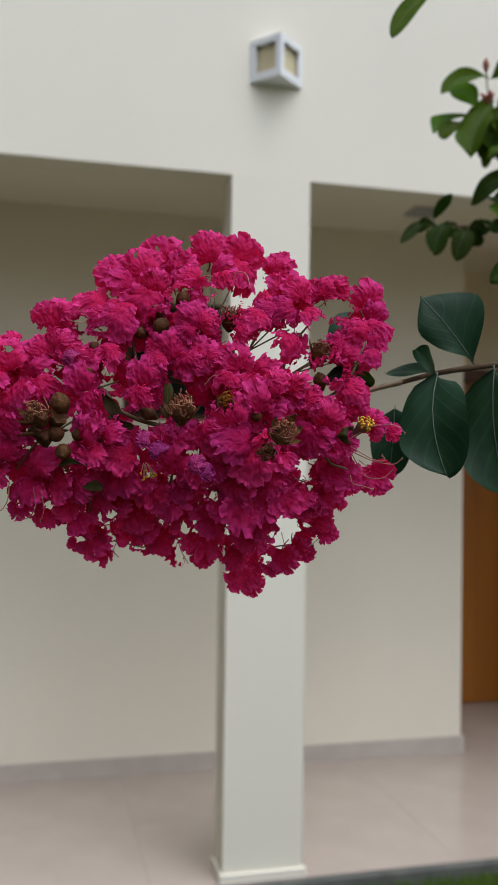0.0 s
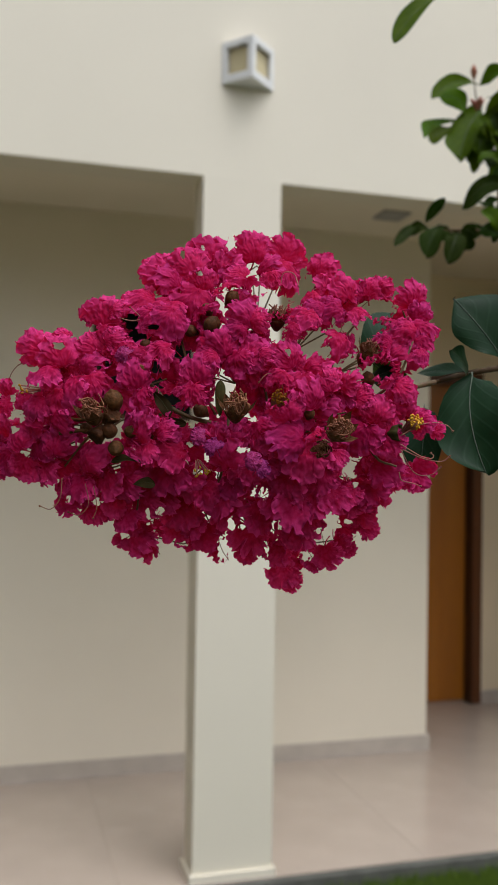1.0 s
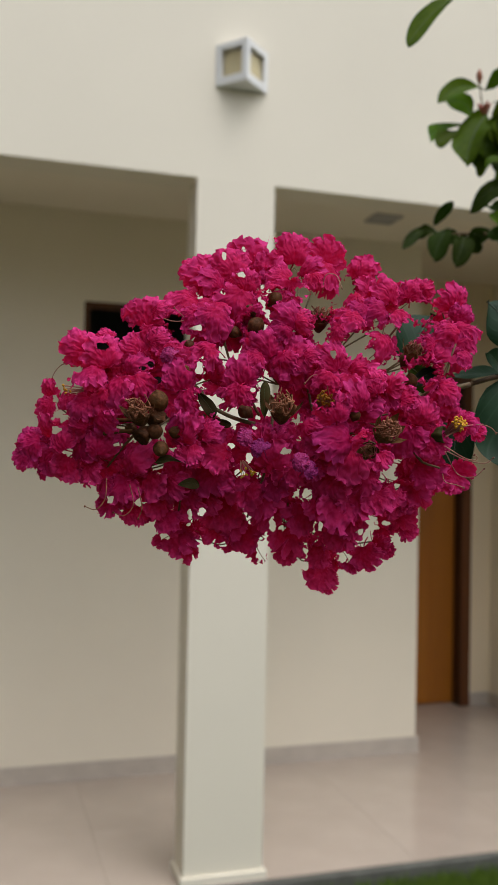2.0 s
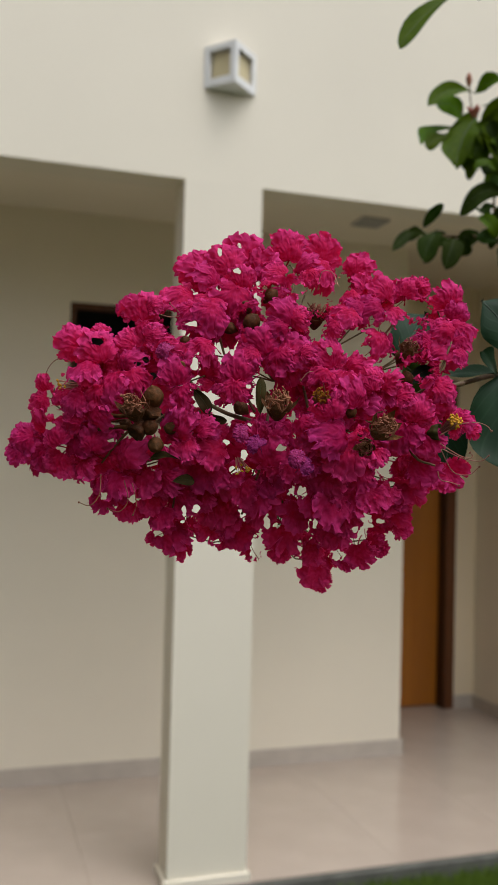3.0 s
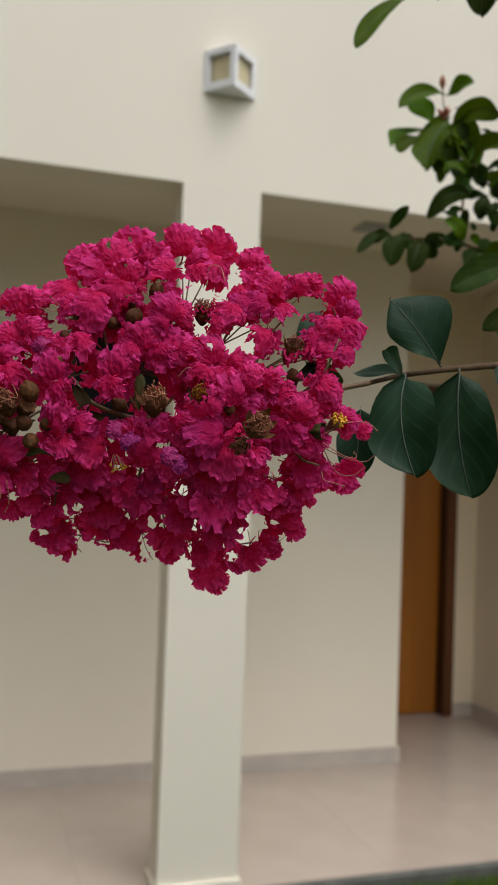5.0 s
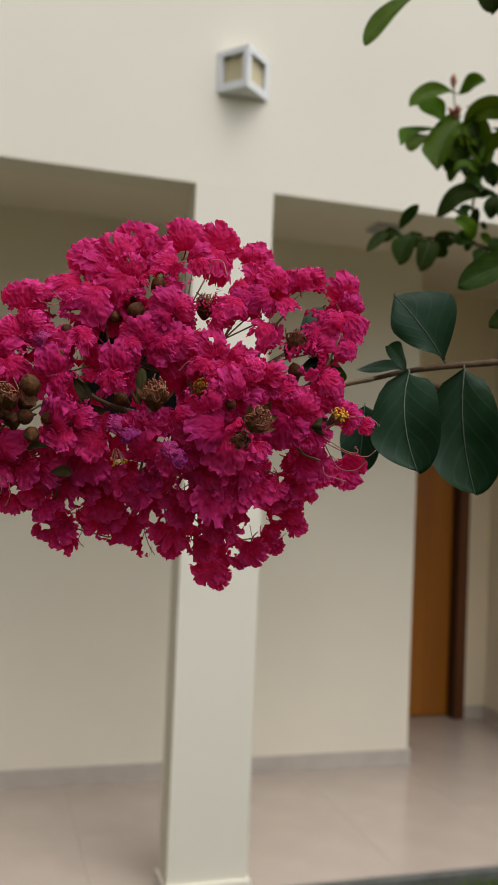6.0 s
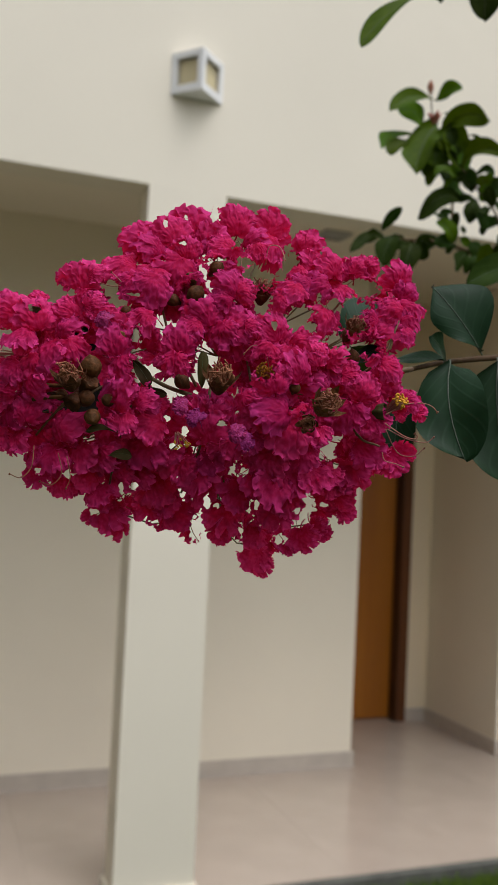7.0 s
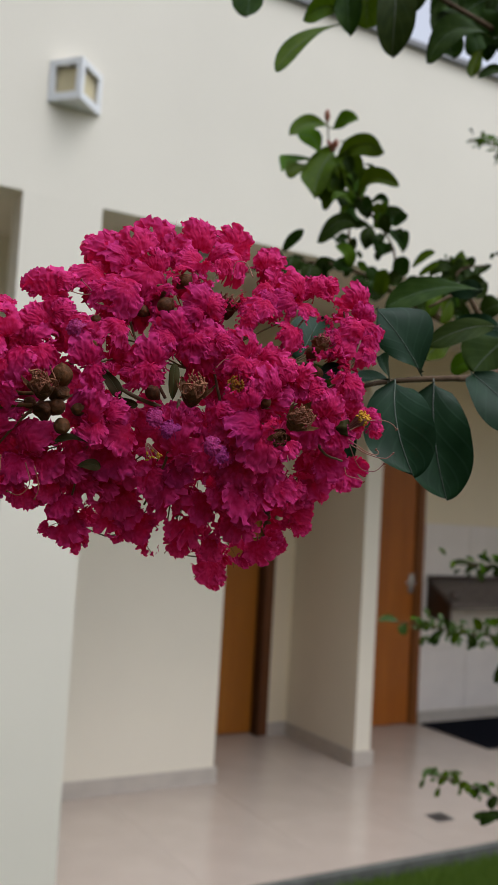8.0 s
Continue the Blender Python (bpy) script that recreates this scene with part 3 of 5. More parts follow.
RUNNER_R_LEAVES = [
    (0.676, 1.102, 1.774, 0.696, 1.090, 1.787, 0.012, 'D'), (0.687, 1.096, 1.768, 0.706, 1.083, 1.794, 0.010, 'D'),
    (0.704, 1.098, 1.772, 0.723, 1.085, 1.800, 0.010, 'D'), (0.722, 1.099, 1.772, 0.747, 1.083, 1.795, 0.007, 'D'),
    (0.639, 1.067, 1.754, 0.621, 1.056, 1.726, 0.011, 'g'), (0.639, 1.045, 1.739, 0.621, 1.034, 1.711, 0.012, 'g'),
    (0.639, 1.023, 1.729, 0.624, 1.022, 1.704, 0.014, 'g'), (0.646, 1.019, 1.724, 0.654, 1.013, 1.746, 0.013, 'D')]
OVER_LEAVES = [
    (0.479, 0.986, 1.938, 0.405, 0.982, 1.871, 0.014, 'g'), (0.475, 0.998, 1.954, 0.440, 1.002, 1.934, 0.016, 'g'),
    (0.480, 1.000, 1.987, 0.476, 0.983, 1.924, 0.023, 'D'), (0.514, 0.973, 1.995, 0.498, 0.951, 1.898, 0.030, 'D'),
    (0.414, 1.058, 2.002, 0.408, 1.043, 1.947, 0.026, 'D'), (0.611, 0.951, 1.950, 0.549, 0.966, 1.915, 0.023, 'D'),
    (0.636, 0.993, 1.965, 0.625, 0.992, 1.934, 0.012, 'g'), (0.659, 0.983, 1.946, 0.630, 0.989, 1.934, 0.009, 'D'),
    (0.520, 1.021, 2.004, 0.523, 1.023, 1.964, 0.028, 'g'), (0.608, 1.006, 2.002, 0.591, 1.017, 1.998, 0.024, 'D'),
    (0.618, 1.010, 2.023, 0.592, 1.007, 1.967, 0.025, 'D'), (0.655, 1.011, 2.031, 0.616, 1.014, 1.986, 0.030, 'D')]
OVER2_LEAVES = [
    (0.660, 1.032, 2.030, 0.669, 1.008, 1.987, 0.028, 'D'), (0.586, 1.025, 2.054, 0.573, 1.015, 1.993, 0.024, 'D'),
    (0.632, 1.045, 2.069, 0.629, 1.028, 2.005, 0.032, 'D'), (0.675, 1.042, 2.089, 0.663, 1.031, 2.024, 0.032, 'D'),
    (0.701, 1.029, 2.066, 0.677, 1.024, 2.009, 0.031, 'D'), (0.476, 1.044, 2.023, 0.473, 1.026, 1.974, 0.021, 'g'),
    (0.558, 1.041, 2.052, 0.539, 1.034, 1.991, 0.024, 'D'), (0.609, 1.018, 1.985, 0.612, 1.007, 1.957, 0.025, 'D'),
    (0.639, 1.012, 1.997, 0.640, 1.002, 1.966, 0.020, 'D'), (0.497, 1.012, 1.993, 0.478, 1.013, 1.965, 0.017, 'D')]
SPRIGA_LEAVES = [
    (1.197, 1.523, 2.184, 1.174, 1.535, 2.198, 0.012, 'g'), (1.191, 1.525, 2.199, 1.160, 1.542, 2.205, 0.012, 'g'),
    (1.174, 1.535, 2.193, 1.147, 1.550, 2.199, 0.009, 'g'), (1.166, 1.540, 2.189, 1.137, 1.556, 2.195, 0.008, 'g'),
    (1.189, 1.528, 2.181, 1.168, 1.540, 2.179, 0.009, 'g'), (1.201, 1.520, 2.188, 1.188, 1.529, 2.173, 0.014, 'g')]
SPRIGB_LEAVES = [
    (1.037, 1.567, 1.340, 1.008, 1.583, 1.339, 0.013, 'l'), (1.050, 1.560, 1.336, 1.045, 1.565, 1.317, 0.019, 'l'),
    (1.075, 1.546, 1.338, 1.062, 1.553, 1.344, 0.013, 'l'), (1.088, 1.539, 1.334, 1.071, 1.549, 1.328, 0.013, 'g'),
    (1.100, 1.532, 1.330, 1.090, 1.540, 1.303, 0.017, 'D'), (1.113, 1.525, 1.328, 1.103, 1.529, 1.349, 0.013, 'D'),
    (1.130, 1.516, 1.327, 1.119, 1.524, 1.307, 0.015, 'g'), (1.142, 1.509, 1.326, 1.151, 1.506, 1.302, 0.019, 'D'),
    (1.159, 1.500, 1.329, 1.148, 1.504, 1.352, 0.017, 'g'), (1.171, 1.493, 1.328, 1.186, 1.486, 1.302, 0.015, 'D'),
    (1.183, 1.485, 1.333, 1.169, 1.492, 1.351, 0.017, 'g'), (1.200, 1.476, 1.327, 1.194, 1.482, 1.303, 0.017, 'D'),
    (1.199, 1.476, 1.341, 1.186, 1.482, 1.355, 0.015, 'g')]
SPRIGC_LEAVES = [
    (1.141, 1.500, 1.442, 1.107, 1.519, 1.442, 0.011, 'D'), (1.153, 1.493, 1.443, 1.129, 1.508, 1.430, 0.013, 'D'),
    (1.165, 1.486, 1.446, 1.144, 1.498, 1.457, 0.011, 'D'), (1.174, 1.482, 1.443, 1.149, 1.497, 1.422, 0.013, 'D'),
    (1.186, 1.475, 1.445, 1.164, 1.486, 1.458, 0.013, 'g'), (1.191, 1.472, 1.441, 1.175, 1.482, 1.424, 0.013, 'D'),
    (1.131, 1.402, 1.309, 1.112, 1.416, 1.263, 0.018, 'D')]
SPRIGD_LEAVES = [
    (1.122, 1.541, 1.084, 1.095, 1.555, 1.088, 0.013, 'l'), (1.134, 1.534, 1.081, 1.119, 1.543, 1.069, 0.013, 'g'),
    (1.151, 1.524, 1.079, 1.138, 1.531, 1.087, 0.011, 'g'), (1.164, 1.518, 1.074, 1.150, 1.526, 1.063, 0.013, 'g'),
    (1.181, 1.508, 1.068, 1.170, 1.516, 1.051, 0.015, 'D'), (1.194, 1.502, 1.062, 1.181, 1.508, 1.071, 0.013, 'D'),
    (1.207, 1.495, 1.056, 1.197, 1.503, 1.034, 0.017, 'D'), (1.170, 1.459, 1.039, 1.138, 1.478, 1.034, 0.015, 'D'),
    (1.179, 1.454, 1.044, 1.149, 1.473, 1.022, 0.020, 'D'), (1.224, 1.486, 1.052, 1.210, 1.492, 1.065, 0.015, 'g'),
    (1.187, 1.449, 1.054, 1.174, 1.458, 1.030, 0.015, 'D')]

LOWTIP = (0.594, 1.176, 1.919)
TWIGSTEM = [(0.630, 1.176, 1.874), (0.633, 1.149, 1.842), (0.640, 1.124, 1.809), (0.636, 1.107, 1.777)]
NEARSTEM = [(0.251, 0.670, 1.564), (0.272, 0.684, 1.568), (0.291, 0.693, 1.573), (0.309, 0.698, 1.578), (0.330, 0.699, 1.582), (0.355, 0.703, 1.586), (0.386, 0.714, 1.592)]
SHOOTSTEM = [(0.626, 1.239, 1.991), (0.623, 1.231, 1.963), (0.623, 1.222, 1.936), (0.625, 1.201, 1.896), (0.619, 1.173, 1.854), (0.604, 1.151, 1.814), (0.591, 1.126, 1.775)]
RUNNERSTEM = [(0.515, 1.157, 1.777), (0.544, 1.142, 1.774), (0.577, 1.129, 1.773), (0.606, 1.108, 1.759), (0.633, 1.094, 1.742), (0.665, 1.077, 1.725), (0.715, 1.063, 1.707), (0.768, 1.057, 1.689)]
RUNNER2 = [(0.652, 1.062, 1.721), (0.685, 1.075, 1.752), (0.704, 1.085, 1.782), (0.742, 1.086, 1.795)]
BACKSTEM = [(0.451, 0.835, 1.659), (0.484, 0.839, 1.675), (0.495, 0.833, 1.660), (0.506, 0.828, 1.650), (0.521, 0.820, 1.638)]
OVERSTEM = [(0.472, 0.995, 1.947), (0.502, 0.988, 1.972), (0.548, 0.984, 1.991), (0.611, 0.994, 1.996), (0.693, 1.016, 2.004), (0.762, 1.035, 2.003)]
OVERSTEM2 = [(0.414, 1.058, 1.997), (0.466, 1.028, 2.016), (0.511, 1.003, 2.009), (0.569, 0.993, 2.008)]
SPRIGAS = [(1.138, 1.555, 2.197), (1.170, 1.538, 2.193), (1.202, 1.520, 2.184), (1.256, 1.491, 2.168)]
SPRIGBS = [(1.016, 1.579, 1.339), (1.075, 1.546, 1.335), (1.134, 1.514, 1.325), (1.201, 1.476, 1.322), (1.269, 1.440, 1.308)]
SPRIGCS = [(1.112, 1.517, 1.440), (1.157, 1.491, 1.441), (1.199, 1.468, 1.437), (1.259, 1.436, 1.422)]
SPRIGDS = [(1.096, 1.554, 1.086), (1.147, 1.527, 1.076), (1.190, 1.504, 1.062), (1.225, 1.486, 1.038), (1.279, 1.459, 0.994)]

PETALS_DOME = [
    (-14, 62, -34, 80, 19), (-22, 59, -32, 110, 17), (-31, 55, -30, 130, 16), (-36, 59, -35, 160, 12), (-9, 58, -30, 60, 14), (-38, 44, -22, 180, 15),
    (-29, 42, -19, 200, 18), (-19, 42, -17, 250, 19), (-27, 35, -13, 250, 15), (-16, 36, -13, 275, 14), (-35, 36, -15, 220, 12), (-8, 48, -20, 20, 15),
    (-16, 50, -23, 90, 12), (-41, 42, -20, 170, 10), (-27, 52, -26, 120, 14)]
PETALS_CREST = [
    (2, 67, -39, 95, 17), (6, 58, -30, 60, 13), (15, 66, -40, 85, 14), (16, 58, -30, 300, 14), (0, 47, -19, 265, 14), (10, 52, -24, 290, 9),
    (-3, 54, -25, 160, 12)]
PETALS_SHOULDER = [
    (29, 59, -35, 60, 13), (24, 45, -20, 225, 9), (31, 49, -25, 95, 12), (39, 48, -27, 90, 13), (48, 50, -29, 60, 11), (52, 51, -31, 30, 8),
    (33, 40, -19, 200, 12), (23, 37, -15, 200, 12), (43, 40, -21, 330, 11), (35, 27, -12, 265, 13), (17, 31, -11, 240, 8), (27, 41, -18, 150, 10),
    (15, 40, -16, 120, 10)]
PETALS_RIGHT_WING = [
    (64, 45, -29, 80, 13), (66, 35, -22, 0, 11), (60, 33, -20, 160, 12), (55, 36, -20, 170, 7), (48, 23, -12, 215, 11), (56, 22, -14, 20, 15),
    (65, 23, -16, 300, 8), (54, 16, -11, 270, 11), (58, 11, -11, 350, 11), (52, 28, -16, 150, 10), (65, 30, -19, 20, 10), (65, 39, -25, 40, 10)]
PETALS_HEART = [
    (2, 35, -12, 95, 14), (-1, 32, -11, 150, 11), (5, 35, -12, 20, 10), (-8, 24, -8, 120, 15), (2, 23, -8, 60, 15), (-2, 19, -6, 270, 13),
    (-12, 21, -7, 200, 10), (17, 20, -6, 110, 13), (25, 18, -6, 40, 12), (22, 11, -3, 270, 13), (-16, 14, -5, 100, 14), (-18, 7, -5, 250, 12),
    (-38, 12, -5, 100, 14), (-35, 5, -5, 285, 12), (-30, 23, -8, 200, 13), (-37, 23, -9, 170, 9), (14, 12, -4, 250, 11), (8, 22, -7, 20, 8)]
PETALS_RIGHT_FRONT = [
    (18, -7, -1, 160, 17), (16, 1, -1, 110, 14), (26, 5, -2, 80, 13), (23, -15, -4, 260, 17), (16, -23, -6, 240, 16), (36, 12, -5, 70, 12),
    (43, 7, -6, 20, 9), (49, 0, -8, 60, 13), (43, -7, -9, 250, 15), (53, -9, -14, 300, 12), (57, 5, -11, 20, 14), (65, -1, -15, 0, 9),
    (73, -4, -26, 345, 7), (30, 10, -4, 120, 10), (28, -8, -3, 320, 11), (54, -5, -12, 40, 9), (12, -10, -1, 200, 12), (32, 12, -5, 80, 9)]
PETALS_RIGHT_LOW = [
    (48, -25, -25, 300, 16), (52, -19, -20, 330, 15), (69, -20, -44, 330, 13), (58, -20, -32, 280, 12), (33, -15, -9, 260, 10), (26, -30, -17, 270, 16),
    (34, -30, -22, 300, 13), (19, -34, -17, 260, 17), (22, -44, -31, 270, 14), (46, -37, -35, 320, 12), (49, -43, -41, 330, 9), (12, -31, -14, 240, 14),
    (42, -33, -29, 300, 10), (28, -22, -11, 250, 14), (25, -39, -26, 280, 13), (40, -28, -23, 310, 11), (47, -30, -29, 320, 11)]
PETALS_HANGING = [
    (16, -62, -53, 270, 14), (14, -53, -40, 265, 12), (33, -53, -45, 290, 13), (41, -51, -47, 320, 9), (28, -57, -49, 280, 8), (2, -46, -36, 270, 17),
    (6, -37, -22, 260, 15), (-15, -46, -39, 275, 15), (-10, -53, -46, 290, 9), (-26, -45, -36, 250, 12), (-41, -47, -35, 265, 16), (-47, -48, -37, 205, 9),
    (-37, -52, -40, 300, 11), (-7, -36, -28, 270, 14), (19, -67, -61, 290, 9), (1, -52, -42, 250, 11), (-44, -39, -27, 250, 12), (-37, -44, -32, 285, 10),
    (-20, -41, -34, 260, 13), (38, -49, -43, 330, 10)]
PETALS_MIDDLE = [
    (-5, -16, -8, 100, 15), (-9, -9, -6, 120, 11), (-3, -9, -4, 60, 11), (-8, -31, -22, 260, 16), (-4, -25, -14, 280, 14), (-24, -36, -28, 270, 17),
    (-15, -28, -21, 250, 15), (-27, -23, -16, 270, 16), (-25, -14, -9, 200, 15), (-38, -33, -22, 260, 14), (7, -6, -2, 300, 11), (4, -20, -6, 250, 12),
    (10, -18, -3, 330, 10), (-19, -23, -17, 300, 12), (-30, -32, -23, 260, 11)]
PETALS_LEFT_FRONT = [
    (-57, -18, -12, 100, 15), (-60, -27, -18, 260, 15), (-50, -25, -15, 280, 14), (-38, -8, -6, 120, 15), (-35, -13, -8, 250, 12), (-29, -6, -5, 60, 11),
    (-41, -20, -12, 270, 12), (-48, -33, -22, 250, 13), (-57, -36, -26, 260, 11), (-66, -34, -26, 240, 11), (-35, -4, -5, 90, 10), (-42, -26, -16, 290, 12),
    (-53, -19, -12, 40, 10)]
PETALS_LEFT_WING = [
    (-53, 36, -18, 100, 15), (-52, 29, -13, 260, 11), (-43, 21, -8, 310, 11), (-56, 24, -11, 150, 13), (-66, 28, -14, 140, 7), (-76, 23, -13, 160, 14),
    (-67, 20, -10, 120, 15), (-57, 17, -8, 70, 12), (-71, 15, -9, 200, 13), (-62, 9, -7, 250, 15), (-53, 10, -6, 290, 13), (-58, 38, -20, 130, 10),
    (-48, 27, -11, 20, 9), (-49, 39, -19, 40, 9)]
PETALS_LEFT_TIP = [
    (-88, 8, -13, 120, 8), (-89, 3, -14, 200, 9), (-80, 4, -10, 250, 10), (-74, 3, -9, 220, 11), (-66, 4, -7, 270, 14), (-89, -7, -16, 140, 12),
    (-95, -11, -20, 190, 12), (-83, -11, -15, 120, 12), (-76, -13, -13, 90, 15), (-90, -17, -21, 230, 13), (-82, -20, -19, 250, 13), (-68, -12, -11, 90, 14),
    (-73, -21, -17, 260, 13), (-66, -4, -8, 300, 12), (-97, -16, -22, 210, 10), (-75, -5, -10, 160, 10), (-67, -26, -19, 250, 10)]
# gaps placed where the camera at 3.5 s sees through the head
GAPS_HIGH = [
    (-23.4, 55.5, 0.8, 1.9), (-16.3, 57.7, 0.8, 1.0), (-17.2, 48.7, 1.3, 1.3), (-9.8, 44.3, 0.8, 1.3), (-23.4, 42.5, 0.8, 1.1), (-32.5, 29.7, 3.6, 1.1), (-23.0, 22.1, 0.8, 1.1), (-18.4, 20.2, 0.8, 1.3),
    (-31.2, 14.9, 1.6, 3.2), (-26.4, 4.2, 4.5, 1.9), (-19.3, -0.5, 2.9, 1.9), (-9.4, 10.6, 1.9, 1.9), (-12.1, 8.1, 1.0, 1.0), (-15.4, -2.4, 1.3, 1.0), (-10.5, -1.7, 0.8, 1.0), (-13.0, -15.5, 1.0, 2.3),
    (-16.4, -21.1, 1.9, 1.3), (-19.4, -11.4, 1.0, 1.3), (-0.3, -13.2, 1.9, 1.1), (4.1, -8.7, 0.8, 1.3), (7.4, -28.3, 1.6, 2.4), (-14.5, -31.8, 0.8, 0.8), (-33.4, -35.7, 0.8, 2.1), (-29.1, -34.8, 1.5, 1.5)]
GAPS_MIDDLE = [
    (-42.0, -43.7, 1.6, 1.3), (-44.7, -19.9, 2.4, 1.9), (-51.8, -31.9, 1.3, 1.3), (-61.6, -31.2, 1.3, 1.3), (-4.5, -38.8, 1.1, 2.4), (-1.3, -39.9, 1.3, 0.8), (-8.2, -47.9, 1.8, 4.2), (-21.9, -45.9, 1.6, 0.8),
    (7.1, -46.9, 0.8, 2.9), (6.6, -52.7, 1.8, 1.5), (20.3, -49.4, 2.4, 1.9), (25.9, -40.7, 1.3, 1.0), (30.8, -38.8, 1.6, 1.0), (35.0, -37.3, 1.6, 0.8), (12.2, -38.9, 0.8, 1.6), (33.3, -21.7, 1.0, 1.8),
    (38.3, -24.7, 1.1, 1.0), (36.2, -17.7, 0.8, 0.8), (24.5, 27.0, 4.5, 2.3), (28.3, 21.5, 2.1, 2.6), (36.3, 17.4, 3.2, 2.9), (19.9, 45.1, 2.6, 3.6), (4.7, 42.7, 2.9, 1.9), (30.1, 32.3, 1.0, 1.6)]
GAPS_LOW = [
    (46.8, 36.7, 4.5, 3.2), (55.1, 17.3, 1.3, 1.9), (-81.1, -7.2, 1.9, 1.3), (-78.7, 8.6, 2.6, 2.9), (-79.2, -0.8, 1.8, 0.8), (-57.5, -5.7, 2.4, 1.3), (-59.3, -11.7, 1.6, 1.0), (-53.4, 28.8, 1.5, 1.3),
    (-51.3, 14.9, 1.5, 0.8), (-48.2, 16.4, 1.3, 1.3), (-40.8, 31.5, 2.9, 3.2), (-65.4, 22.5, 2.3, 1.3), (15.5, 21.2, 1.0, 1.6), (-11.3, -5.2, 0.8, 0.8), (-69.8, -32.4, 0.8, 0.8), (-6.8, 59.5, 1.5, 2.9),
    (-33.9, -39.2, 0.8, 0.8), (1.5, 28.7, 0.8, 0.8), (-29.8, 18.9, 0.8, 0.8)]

LEAF_KINDS = {"p": (LEAF_BLUE, "blue-green leaf with a drawn-out tip"), "o": (LEAF_OLIVE, "small dark olive leaf"), "d": (LEAF_BLUE, "blue-green leaf with a pale midrib"), "D": (LEAF_DARK, "dark green leaf"), "g": (LEAF_FRESH, "fresh green leaf"), "l": (LEAF_LIME, "young lime-green leaf, paled for haze")}


def leaf_mesh(length, width, seed, blade, rows=16, half=5, blunt=False, pale=False, bow=0.0):
    """A leaf, folded along its bowed midrib, arched from base to tip, its edges waved; y along the leaf. Blunt ones are broadest past the middle."""
    rng = random.Random(seed)
    bm = bmesh.new()
    uv = bm.loops.layers.uv.new("UVMap")
    widest, round_tip = (0.56, 2.2) if blunt else (0.62, 1.5) if pale else (rng.uniform(0.50, 0.64), rng.uniform(2.3, 3.3))
    fold, arch = (0.16, rng.uniform(0.03, 0.09)) if pale else (rng.uniform(0.05, 0.6), rng.uniform(-0.08, 0.30))
    wave, bow, twist = (0.10, rng.uniform(-0.06, 0.06), rng.uniform(-0.25, 0.25)) if pale else (rng.uniform(0.07, 0.20), bow * rng.uniform(0.4, 1.3), rng.uniform(-1.1, 1.1))
    phase, lop, rough = rng.uniform(0, 6), (0.22 if pale and not blunt else rng.uniform(-0.10, 0.10)), rng.uniform(0, 50)
    grid = []
    for i in range(rows + 1):
        t = 1 - (1 - i / rows) ** 1.6
        shape = (1 - ((widest - t) / widest) ** (2.4 if blunt else 1.6 if pale else 1.9)) ** (0.62 if blunt else 1.0 if pale else 0.8) if t < widest else max(0, 1 - ((t - widest) / (1 - widest)) ** round_tip) ** (0.55 if blunt else 0.85 if pale else 0.57)
        row = []
        for j in range(-half, half + 1):
            s = j / half
            w = max(0.02, shape * (1 + lop * s) * (1 + 0.10 * noise.noise((3 * t + rough, s, 0)))) * width / 2
            roll = twist * (t - 0.4) * s * w
            z = abs(s) * w * fold + wave * width * s * s * math.sin(6 * t + phase + (2 if j < 0 else 0)) + arch * length * 4 * t * (1 - t) * 0.7 + roll
            row.append((bm.verts.new((s * w + bow * length * 4 * t * (1 - t), t * length, z)), (s, t)))
        grid.append(row)
    for a, b in zip(grid, grid[1:]):
        for j in range(2 * half):
            f = bm.faces.new((a[j][0], a[j + 1][0], b[j + 1][0], b[j][0]))
            f.smooth = True
            for loop, (_, where) in zip(f.loops, (a[j], a[j + 1], b[j + 1], b[j])):
                loop[uv].uv = where
    thick = 0.42 if pale else 0.8
    rib = [row[half][0].co + Vector((0, 0, -0.006 * width)) for row in grid[::2]]
    tube(bm, [Vector((0, -0.04 * length, -0.004 * length)), *rib], [0.03 * width * thick, *taper(0.03 * width * thick, 0.006 * width, len(rib))], 5, slot=1)
    rib = [v.co + Vector((0, 0, 0.006 * width)) for v in (row[half][0] for row in grid[::2])]
    tube(bm, rib, taper(0.02 * width * thick, 0.004 * width, len(rib)), 5, slot=1)
    me = bpy.data.meshes.new("leaf")
    bm.to_mesh(me)
    bm.free()
    me.materials.append(blade), me.materials.append(MIDRIB if pale else GREEN_RIB)
    return me


def grow(branch, leaves, facing=(-0.45, -0.75, 0.45), loose=0.3, seed=1, broad=1.0, bow=0.11):
    """Hangs the leaves on a branch; each turns its face roughly one way."""
    rng = random.Random(seed)
    for x, y, z, tx, ty, tz, width, kind in leaves:
        base, tip = Vector((x, y, z)), Vector((tx, ty, tz))
        along = (tip - base).normalized()
        face = Vector(facing).normalized() + loose * Vector((rng.uniform(-1, 1), rng.uniform(-1, 1), rng.uniform(-1, 1)))
        face = (face - face.dot(along) * along).normalized()
        across = along.cross(face)
        blade, label = LEAF_KINDS[kind]
        leaf = new("leaf", leaf_mesh((tip - base).length, width * broad, rng.random(), blade, blunt=kind == 'd', pale=kind in 'dp', bow=bow * across.z))
        leaf.matrix_world = Matrix((across, along, face)).transposed().to_4x4()
        leaf.matrix_world.translation = base
        leaf.matrix_basis = Matrix.Translation(base) @ Matrix((across, along, face)).transposed().to_4x4()
        leaf.parent = branch
        tagged(leaf, label)


